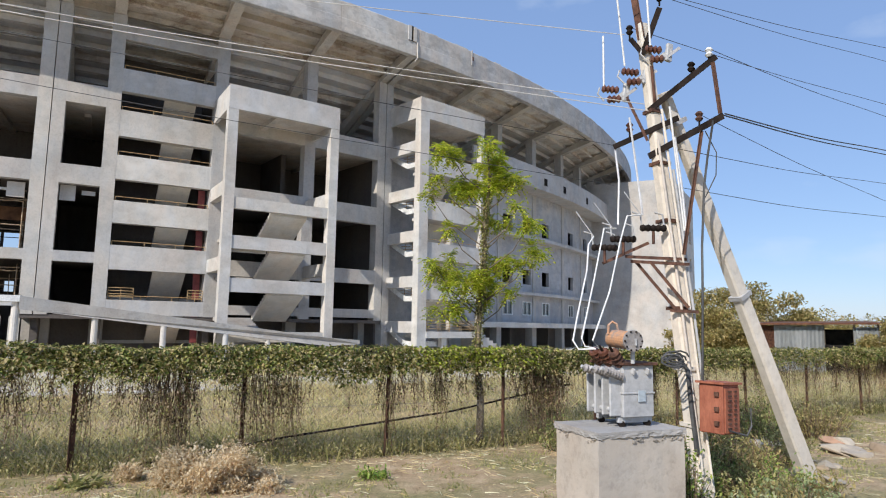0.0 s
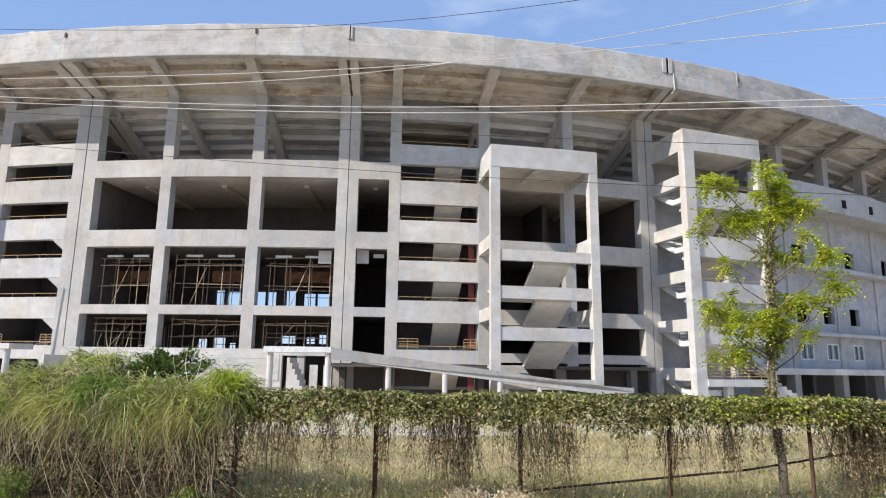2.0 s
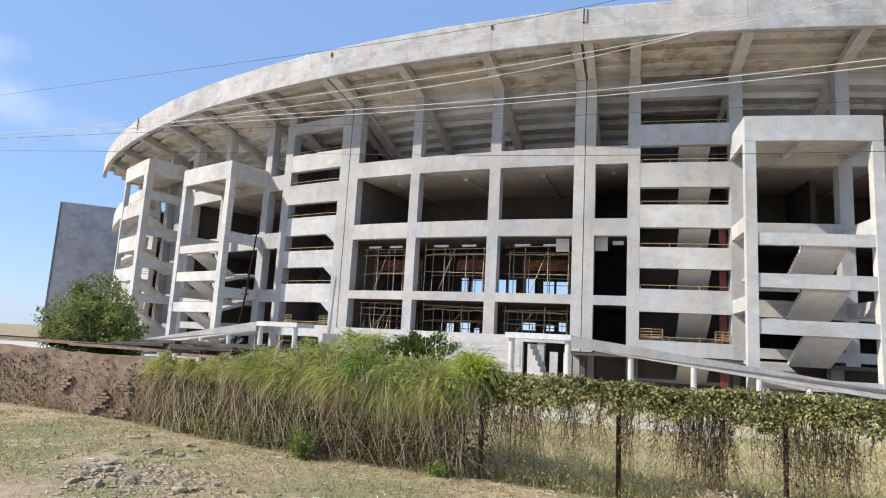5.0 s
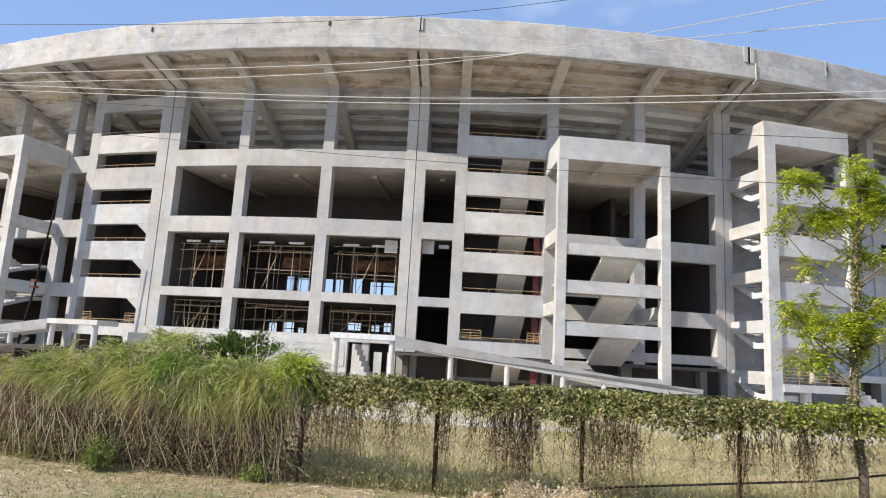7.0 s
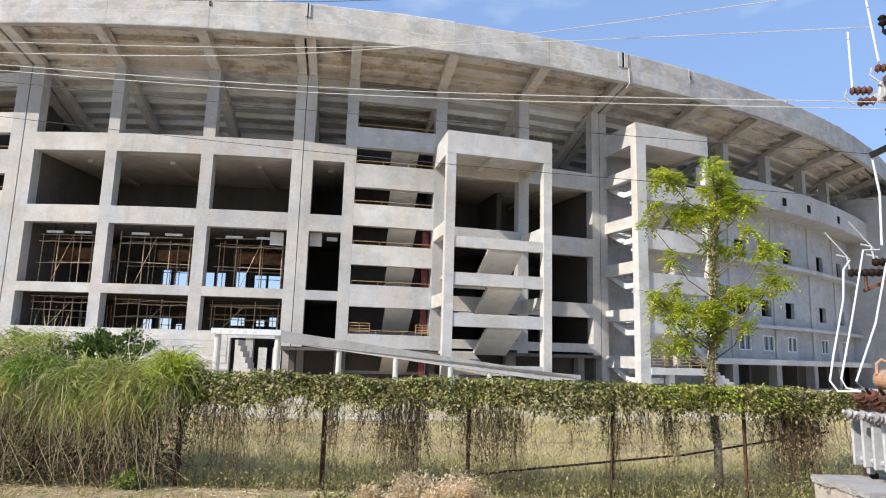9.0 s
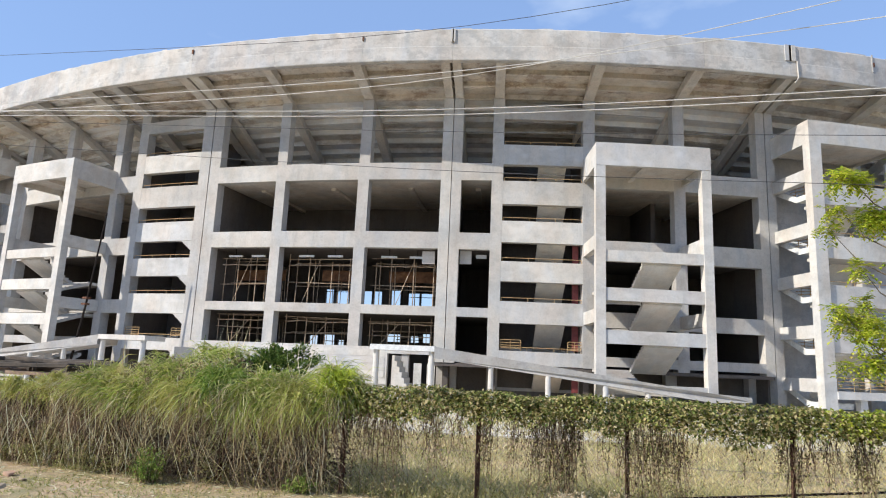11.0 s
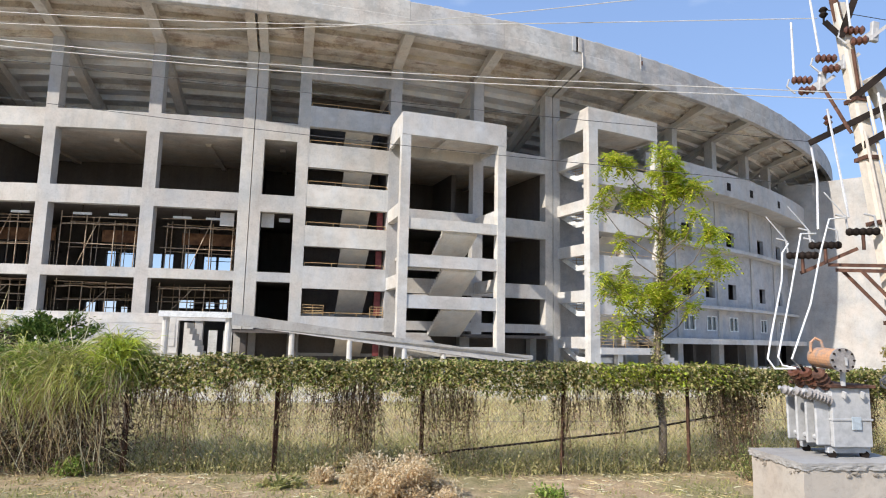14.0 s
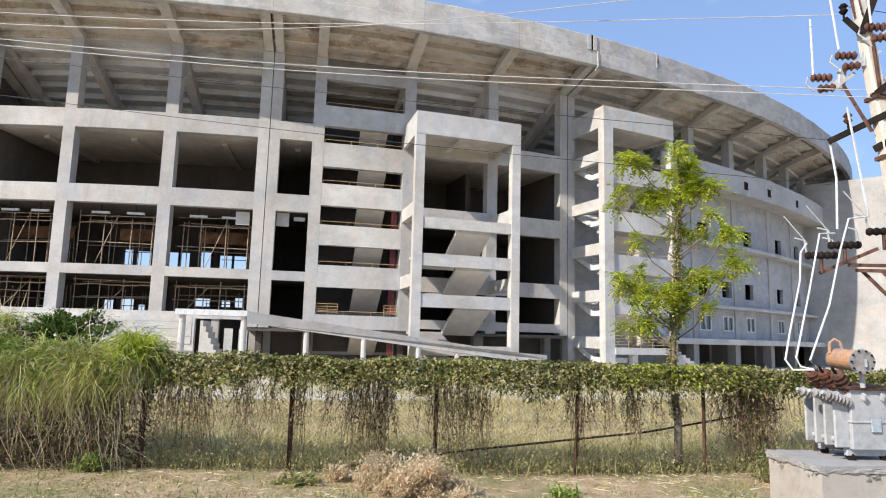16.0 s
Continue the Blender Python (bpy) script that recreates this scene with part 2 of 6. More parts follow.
RF, RB, RO = 89.1, 80.0, 92.92     # outer face of the columns, back wall, face of the roof beam
COLUMNS = [(-101.3, -100.8), (-97.2, -96.7), (-92.9, -92.4), (-89.0, -88.3), (-85.0, -84.5), (-81.0, -80.5), (-79.4, -78.85),
           (-75.45, -74.9), (-74.85, -74.3), (-71.25, -70.78), (-67.3, -66.8), (-63.58, -63.14), (-63.11, -62.69), (-61.37, -60.88),
           (-57.45, -56.95), (-53.5, -53.0), (-49.67, -49.26), (-49.22, -48.83), (-44.9, -44.4), (-40.8, -40.35), (-36.9, -36.4), (-32.6, -32.1),
           (-28.7, -28.2), (-24.5, -24.0), (-20.4, -19.9), (-16.4, -15.9)]


def tier_z(r):
    return 22.3 - 0.42 * (92.5 - r)


for c0, c1 in COLUMNS:
    recess = -64 < c0 < -49.4                # the ground floor lies back under the stair bays
    sp("column", ring(c0, c1, RF - 0.75, RF, 2.42 if recess else 0, tier_z(RF - 0.75) - 0.1))
    if recess:
        sp("ground_column", ring(c0, c1, RF - 2.6, RF - 2.0, 0, 2.2))
    # raking beam under the seating, from the roof beam inwards
    sp("raker", sweep(bmesh.new(), c0 + 0.04, c1 - 0.04, ((92.5, 21.42), (92.5, 22.2), (89.1, tier_z(89.1) - 0.02), (79.0, tier_z(79) - 0.02), (79.0, tier_z(79) - 0.95), (86.0, 18.95), (88.4, 20.2), (89.1, 20.5))), FORMED if -78 < c0 < -50 else CONCRETE)

# stepped seating: one precast plank a bay and step, each with a riser and a nib at its foot
random.seed(2)
TREAD, RISE = 1.02, 0.42 * 1.02
EDGES = [-106.0]
for c0, c1 in COLUMNS:
    if (c0 + c1) / 2 - EDGES[-1] > 0.8:
        EDGES.append((c0 + c1) / 2)
EDGES.append(-14.0)
r = 92.5
while r > 80.2:
    z = tier_z(r)
    for t, nxt in zip(EDGES, EDGES[1:]):
        dz, q = random.uniform(-0.02, 0.02), r - TREAD + random.uniform(-0.03, 0.03)
        lo = z - RISE + 0.02 + dz
        bm = sweep(bmesh.new(), t + 0.01, nxt - 0.01, ((r, z + 0.13), (q, z + 0.13), (q, lo), (q + 0.24, lo), (q + 0.24, lo + 0.09), (q + 0.15, lo + 0.12), (q + 0.14, z), (r, z)), 1.3)
        stained = -82 < t < -50 and r > 88.6
        # inner planks mostly take the light-carrying pale colour, outer ones the stained
        sp("seating_plank", bm, random.choice((TIER, TIER, FORMED) if stained else (TIER_GREY, PALE_TIER, PALE_TIER) if r < 88.6 else (TIER_GREY, TIER_GREY, TIER)))
    r -= TREAD

# roof beam: panels between movement joints
JOINTS = [-106, -100.8, -96.9, -92.6, -88.6, -82.5, -78.5, -74.5, -70.5, -66.7, -63.05, -57.3, -53.2, -49.63, -45.85, -40.5, -36.6, -32.3, -28.4, -24.2, -20.1, -14]
for j0, j1 in zip(JOINTS, JOINTS[1:]):
    lip = random.uniform(-0.035, 0.035)
    sp("roof_beam", sweep(bmesh.new(), j0 + 0.004, j1 - 0.004, ((92.5, 21.38), (RO - 0.02, 21.36), (RO, 21.41), (RO, 22.3), (RO - 0.018, 22.33), (RO - 0.018, 23.44 + lip), (RO - 0.06, 23.5 + lip), (92.45, 23.5 + lip))), FASCIA)
    for _ in range(3):                       # mortar left along the top edge
        t = random.uniform(j0 + 0.3, j1 - 0.5)
        sp("mortar_ridge", ring(t, t + random.uniform(0.15, 0.5), 92.5, RO - 0.07, 23.48 + lip, 23.53 + lip + random.uniform(0, 0.05)), FASCIA)
for j, w, z0, z1 in ((-63.05, 0.07, 22.6, 23.5), (-49.63, 0.17, 22.42, 23.5)):
    for sgn in (-1, 1):                      # pale cover blocks each side of an open joint
        a, b = sorted((j + sgn * w * 0.35, j + sgn * w * 1.35))
        sp("joint_cover", ring(a, b, RO, RO + 0.07, z0, z1), PLASTER)
    sp("joint_gap", ring(j - w * 0.34, j + w * 0.34, RO - 0.01, RO + 0.02, z0, z1 + 0.02), DARKIRON)
for j, z0, z1 in ((-92.6, 22.35, 23.55), (-45.85, 22.75, 23.05), (-74.5, 22.9, 23.2), (-66.7, 22.85, 23.15)):
    sp("joint_bracket", ring(j - 0.035, j + 0.035, RO - 0.01, RO + 0.06, z0, z1), RUST)
sp("joint_cover", ring(-45.93, -45.87, RO - 0.01, RO + 0.03, 22.4, 23.6), PLASTER)
sp("drip_pipe", tube(bmesh.new(), [P(-49.35, RO + 0.05, 22.4), P(-49.33, RO + 0.05, 21.3), P(-49.5, RO + 0.06, 20.9)], 0.045, 6), PLASTER)

# floor edge beams
BEAMS = ((14.6, 15.8), (9.85, 10.97), (5.4, 6.0))
for c0, c1 in ((-74.3, -71.25), (-70.78, -67.3), (-66.8, -63.58), (-62.69, -61.37)):
    for z0, z1 in BEAMS:
        sp("floor_beam", ring(c0, c1, RF - 0.5, RF, z0, z1))
for c0, c1 in ((-84.5, -81.0), (-80.5, -79.4), (-88.3, -85.0), (-56.95, -53.5), (-53.0, -49.67)):
    for z0, z1 in ((14.35, 15.65), (9.45, 10.75), (5.05, 6.05), (2.6, 3.2)):
        sp("floor_beam", ring(c0, c1, RF - 0.5, RF, z0, z1))
# unseen pale deck behind the top edge beam, added to bounce light onto the tiers
for t0, t1 in ((-74.3, -61.1), (-57.2, -49.4), (-89.0, -79.2)):
    sp("gallery_deck", ring(t0, t1, RB + 0.3, RF - 0.5, 15.5, 15.72), TIER_GREY)
# ribs under the ceilings of the upper bays, and pale panels hung in the lower ones
for t in (-72.8, -69.05, -65.2, -62.0, -82.7, -86.6, -51.4):
    sp("ceiling_rib", ring(t - 0.12, t + 0.12, RB + 0.3, RF - 2.4, 14.5, 14.7), FORMED)
for t0, t1, z0, z1 in ((-64.3, -63.75, 8.9, 9.75), (-62.66, -62.15, 8.95, 9.85), (-61.95, -61.5, 9.35, 9.6)):
    sp("hung_panel", ring(t0, t1, RF - 0.75, RF - 0.62, z0, z1), PLASTER)
for t0, t1 in ((-74.3, -71.6), (-69.6, -67.4), (-66.2, -63.8)):
    sp("formwork_board", ring(t0, t1, RF - 3.6, RF - 3.54, 7.95, 8.75), PLY)
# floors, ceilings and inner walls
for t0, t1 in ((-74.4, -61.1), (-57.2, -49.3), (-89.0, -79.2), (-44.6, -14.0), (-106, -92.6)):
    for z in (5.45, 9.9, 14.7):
        # lower slabs take INNER, so their shade sits in the colour
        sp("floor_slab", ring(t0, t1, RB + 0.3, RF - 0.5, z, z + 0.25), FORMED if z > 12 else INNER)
# cross walls behind the wing windows are added to keep out sky
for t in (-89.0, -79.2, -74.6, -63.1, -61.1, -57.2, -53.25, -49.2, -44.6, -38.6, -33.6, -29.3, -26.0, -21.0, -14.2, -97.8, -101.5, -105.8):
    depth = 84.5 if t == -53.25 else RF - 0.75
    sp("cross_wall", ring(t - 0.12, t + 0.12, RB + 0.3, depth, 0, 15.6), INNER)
# inner back wall with tall openings that let the daylight of the arena through
HOLES = [(-70.95, -70.45, 6.8, 8.0), (-70.3, -69.5, 6.8, 7.9), (-68.6, -68.1, 6.7, 7.9), (-68.0, -67.5, 6.7, 7.9), (-66.95, -66.4, 6.75, 8.0), (-65.95, -65.3, 6.8, 7.8), (-65.2, -64.5, 6.8, 7.8),
         (-71.8, -71.25, 3.4, 4.2), (-70.9, -70.2, 3.4, 4.3), (-70.0, -69.6, 3.4, 3.9), (-67.1, -66.3, 3.9, 4.5), (-65.7, -65.2, 3.9, 4.4), (-65.0, -64.6, 3.9, 4.6)]


def pierced(t0, t1, r0, r1, z0, z1, holes, step=1.0):
    """A curved wall from t0 to t1 with rectangular openings right through it."""
    bm = bmesh.new()
    ts = sorted({t0, t1, *[h[0] for h in holes], *[h[1] for h in holes]})
    for a, b in zip(ts, ts[1:]):
        zs = [z0]
        for h in sorted(holes, key=lambda h: h[2]):
            if h[0] <= a + 1e-6 and h[1] >= b - 1e-6:
                zs += [h[2], h[3]]
        zs.append(z1)
        for lo, hi in zip(zs[::2], zs[1::2]):
            if hi - lo > 0.001:
                sweep(bm, a, b, ((r0, lo), (r1, lo), (r1, hi), (r0, hi)), step)
    bmesh.ops.remove_doubles(bm, verts=bm.verts, dist=0.002)
    return bm


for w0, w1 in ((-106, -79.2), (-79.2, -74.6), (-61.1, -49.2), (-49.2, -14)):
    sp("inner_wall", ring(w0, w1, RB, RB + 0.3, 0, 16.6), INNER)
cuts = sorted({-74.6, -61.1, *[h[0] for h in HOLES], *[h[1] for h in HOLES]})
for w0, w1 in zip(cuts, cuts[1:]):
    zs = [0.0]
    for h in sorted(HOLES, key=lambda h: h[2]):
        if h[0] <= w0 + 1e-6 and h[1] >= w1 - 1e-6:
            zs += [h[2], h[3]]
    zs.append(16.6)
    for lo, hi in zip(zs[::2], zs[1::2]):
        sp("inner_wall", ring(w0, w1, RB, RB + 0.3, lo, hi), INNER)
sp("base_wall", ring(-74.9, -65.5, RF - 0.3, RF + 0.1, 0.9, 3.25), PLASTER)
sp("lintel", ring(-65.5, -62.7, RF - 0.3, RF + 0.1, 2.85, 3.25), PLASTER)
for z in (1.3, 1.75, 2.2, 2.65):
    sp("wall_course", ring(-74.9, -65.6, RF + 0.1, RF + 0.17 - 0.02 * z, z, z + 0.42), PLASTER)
# wall and soffit in INNER put the recess shade into their colour
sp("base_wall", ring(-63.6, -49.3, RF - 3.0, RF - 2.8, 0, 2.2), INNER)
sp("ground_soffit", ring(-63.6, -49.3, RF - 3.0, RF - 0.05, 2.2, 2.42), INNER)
sp("base_wall", ring(-74.9, -65.5, RF - 0.3, RF, 0, 0.9), CONCRETE)
sp("entrance_column", ring(-64.9, -64.6, RF - 0.4, RF, 0, 2.85), CONCRETE)


def rail(bm, t0, t1, r, z, h, bars=1, gap=1.0, th=0.022):
    n = max(2, int(abs(t1 - t0) / 1.0) + 1)
    for k in range(bars):
        zz = z + h * (k + 1) / bars
        tube(bm, [P(t0 + (t1 - t0) * i / n, r, zz) for i in range(n + 1)], th, 5)
    m = max(2, int(abs(t1 - t0) * 1.55 / gap))
    for i in range(m + 1):
        t = t0 + (t1 - t0) * i / m
        tube(bm, [P(t, r, z), P(t, r, z + h)], th * 0.9, 5)
    return bm


def stairs(t0, t1, r0, z0, r1, z1, n=9):
    """A flight of steps running in or out along the radius from (r0, z0) to (r1, z1), with a sloping underside."""
    prof = [(r0, z0 - 0.2)]
    for k in range(n):
        lo, hi = z0 + (z1 - z0) * k / n, z0 + (z1 - z0) * (k + 1) / n
        prof += [(r0 + (r1 - r0) * k / n, max(lo, hi)), (r0 + (r1 - r0) * (k + 1) / n, max(lo, hi))]
    prof.append((r1, z1 - 0.2))
    return sweep(bmesh.new(), t0, t1, prof)


# the two open stair bays: parapet bands, landings, flights and rails
BANDS = ((15.75, 17.15), (13.0, 14.6), (10.4, 11.85), (7.8, 9.13), (5.08, 6.5), (2.45, 3.33))
for b0, b1, mirror in ((-60.88, -57.45, 1), (-78.85, -75.45, -1)):
    sp("lintel", ring(b0, b1, RF - 0.4, RF, 18.98, 19.9))
    for i, (z0, z1) in enumerate(BANDS):
        sp("parapet", ring(b0, b1, RF - 0.16, RF - 0.01, z0, z1), PLASTER if i != 1 else CONCRETE)
        sp("landing", ring(b0, b1, RF - 0.5, RF - 0.16, z0, z0 + 0.18), PLASTER)
        sp("handrail", rail(bmesh.new(), b0 + 0.05, b1 - 0.05, RF - 0.1, z1, 0.24, 1, 1.5), OCHRE)
        f0, f1 = (b0 + 1.55, b0 + 2.75) if mirror > 0 else (b0 + 0.9, b0 + 2.1)
        lo = z0 - 2.5
        if lo > -0.5:
            if mirror > 0:
                bm = stairs(f0, f1, RF - 0.5, z0 + 0.18, RF - 2.7, z0 - 1.5)
            else:
                bm = stairs(f0, f1, RF - 2.7, z0 - 1.5, RF - 4.2, z0 - 0.3)
            # flights of the mirrored bay are coloured dark for its shade
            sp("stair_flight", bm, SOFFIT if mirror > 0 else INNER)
            sp("stair_landing", ring(b0, b1, RF - 4.2, RF - 2.7, z0 - 1.7, z0 - 1.5), CONCRETE)
    # added panels that close sky gaps and keep the stair bay dark
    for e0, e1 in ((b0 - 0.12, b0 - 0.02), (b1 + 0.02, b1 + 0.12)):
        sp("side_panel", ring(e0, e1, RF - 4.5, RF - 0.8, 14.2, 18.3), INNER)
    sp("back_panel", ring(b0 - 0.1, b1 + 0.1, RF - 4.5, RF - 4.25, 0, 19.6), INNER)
    for z0, z1 in BANDS[2:]:
        if mirror > 0:
            sp("door_leaf", ring(b1 - 0.36, b1 - 0.1, RF - 0.75, RF - 0.68, z0 - 1.6, z0), RED)
        else:
            sp("haunch", flight(RF - 0.4, RF - 0.02, [(b1, z0 - 0.01), (b1 - 0.6, z0 - 0.01), (b1, z0 - 0.75)]))
    sp("guard_rail", rail(bmesh.new(), b0 + 0.05, b0 + 0.9, RF - 0.1, 3.33, 0.7, 4, 0.8), OCHRE)
    sp("guard_rail", rail(bmesh.new(), b1 - 0.6, b1 - 0.05, RF - 0.1, 3.33, 0.7, 4, 0.8), OCHRE)


def stair_tower_low(sign, t_in, t_out):
    """Free-standing stair tower with a deep roof box on two columns; sign +1: the flights climb with the angle."""
    a, b = min(t_in, t_out), max(t_in, t_out)
    ro = 92.8
    top = sp("stair_tower", ring(a, b, RF, ro, 15.95, 16.15), PLASTER, label="roof box of a free-standing stair tower")
    def kid(name, bm, m=PLASTER):
        return sp(name, bm, m, top)
    kid("roof_front", ring(a, b, ro - 0.25, ro, 14.7, 15.95))
    for t in (a, b - 0.12):
        kid("roof_cheek", ring(t, t + 0.12, RF, ro - 0.25, 14.7, 15.95))
    kid("soffit", ring(a + 0.12, b - 0.12, RF, ro - 0.25, 15.1, 15.2), FORMED)
    kid("roof_rib", ring(a + 1.9, a + 2.1, RF, ro - 0.25, 14.8, 15.1), FORMED)
    for t in (a, b - 0.36):
        kid("column", ring(t, t + 0.36, ro - 0.55, ro - 0.02, 0, 14.7))
    for z0, z1 in ((8.78, 9.44), (6.42, 7.19), (3.89, 4.68), (1.0, 1.6)):
        kid("front_beam", ring(a + 0.36, b - 0.36, ro - 0.45, ro - 0.08, z0, z1))
    for z0, z1 in ((9.6, 10.45), (5.15, 5.95)):
        for t in (a + 0.03, b - 0.33):
            kid("side_beam", ring(t, t + 0.27, RF, ro - 0.55, z0, z1))
    f0, f1 = (a + 1.85, a + 3.3) if sign > 0 else (b - 3.3, b - 1.85)
    g0, g1 = (a + 0.4, a + 1.75) if sign > 0 else (b - 1.75, b - 0.4)
    for hi in (8.85, 6.5, 3.98):
        lo = hi - 1.55
        kid("stair_flight", stairs(f0, f1, 92.2, hi, 89.5, lo), SOFFIT)
        kid("landing", ring(min(f0, g0), max(f1, g1), RF - 1.3, 89.5, lo - 0.2, lo), CONCRETE)
        kid("return_flight", stairs(g0, g1, 92.2, lo - 0.85, 89.5, lo), CONCRETE)
    kid("return_flight", stairs(g0, g1, 92.2, 0.35, 89.5, 2.0), PLASTER)
    return top


stair_tower_low(1, -57.45, -53.05)
stair_tower_low(-1, -80.7, -85.05)


def stair_tower_high(sign, t_in, t_out):
    """Taller corner stair tower: roof box, banded front, and folded flights in its open side towards the middle."""
    a, b = min(t_in, t_out), max(t_in, t_out)
    ro = 92.8
    top = sp("stair_tower", ring(a, b, RF, ro, 18.4, 18.6), PLASTER, label="roof box of a banded corner stair tower")
    def kid(name, bm, m=PLASTER):
        return sp(name, bm, m, top)
    kid("roof_front", ring(a, b, ro - 0.25, ro, 17.1, 18.4))
    for t in (a, b - 0.1):
        kid("roof_cheek", ring(t, t + 0.1, RF, ro - 0.25, 17.1, 18.4))
    kid("soffit", ring(a + 0.1, b - 0.1, RF, ro - 0.25, 17.3, 17.4), FORMED)
    inner, outer = (a, b) if sign > 0 else (b, a)
    s = sign
    kid("column", ring(inner, inner + s * 0.5, ro - 0.6, ro + 0.02, 0, 17.1))
    kid("column", ring(outer, outer - s * 0.2, ro - 0.5, ro - 0.05, 0, 17.1))
    kid("column", ring(outer, outer - s * 0.2, RF, RF + 0.4, 0, 17.1))
    for z0, z1 in ((13.16, 14.53), (9.74, 11.17), (6.81, 8.08), (3.97, 5.15)):
        kid("parapet", ring(inner + s * 0.5, outer - s * 0.2, ro - 0.3, ro - 0.12, z0, z1))
        kid("landing", ring(inner + s * 0.5, outer - s * 0.2, 91.0, ro - 0.3, z0, z0 + 0.2))
        kid("handrail", rail(bmesh.new(), inner + s * 0.55, outer - s * 0.25, ro - 0.2, z1, 0.22, 1, 1.3), OCHRE)
        f0, f1 = (inner + s * 1.6, inner + s * 3.0) if s > 0 else (inner + s * 0.7, inner + s * 2.6)
        if s > 0:
            kid("stair_flight", stairs(f0, f1, 91.0, z0 + 0.2, 89.3, z0 - 1.4), SOFFIT)
        else:
            kid("stair_flight", stairs(f1, f0, 92.0, z0 + 0.3, 88.7, z0 - 1.7, 11), SOFFIT)
    for zt in (15.45, 12.0, 8.85, 5.6, 2.4):
        kid("side_beam", ring(inner, inner + s * 0.3, RF, ro - 0.6, zt - 0.8, zt))
        zl = zt - 1.75
        if s > 0:
            kid("folded_landing", sweep(bmesh.new(), inner + s * 0.35, inner + s * 1.5, ((RF - 0.4, zl + 0.95), (RF + 1.5, zl), (ro - 0.62, zl), (ro - 0.62, zl + 0.36), (RF + 1.6, zl + 0.36), (RF - 0.4, zl + 1.32))), WHITE)
        if zt > 3:
            bm = bmesh.new()
            for k in range(4):
                tube(bm, [P(inner + s * 0.4, RF + 0.9, zl + 0.62 + 0.2 * k), P(inner + s * 0.4, ro - 0.7, zl + 0.42 + 0.2 * k)], 0.022, 5)
            for rr in (RF + 1.4, RF + 2.2, RF + 2.9):
                tube(bm, [P(inner + s * 0.4, rr, zl + 0.3), P(inner + s * 0.4, rr, zl + 1.15)], 0.02, 5)
            kid("side_rail", bm, OCHRE)
    kid("entrance_slab", ring(inner + s * 0.5, outer - s * 0.1, 90.5, ro + 0.1, 1.25, 1.7))
    kid("pier", ring(inner + s * 1.5, inner + s * 1.8, ro - 0.5, ro - 0.1, 0, 1.25))
    kid("guard_rail", rail(bmesh.new(), inner + s * 0.55, outer - s * 0.2, ro - 0.02, 1.7, 0.8, 4, 0.9), OCHRE)
    kid("back_wall", ring(a, b, RF - 0.9, RF - 0.7, 0, 17.5), RENDERED)
    if sign > 0:
        n = 7
        for k in range(n):
            kid("outer_step", ring(outer + 0.05 + 0.28 * k, outer + 0.33 + 0.28 * k, 90.4, 92.6, 0, 1.7 - 0.22 * (k + 1)))
    return top


stair_tower_high(1, -48.98, -44.85)
stair_tower_high(-1, -89.85, -94.0)

# the plain wing with small windows
W1 = [(-39.73, 1), (-37.58, 1), (-35.13, 1), (-30.84, 1), (-27.33, 1), (-42.2, 1), (-23.5, 1)]


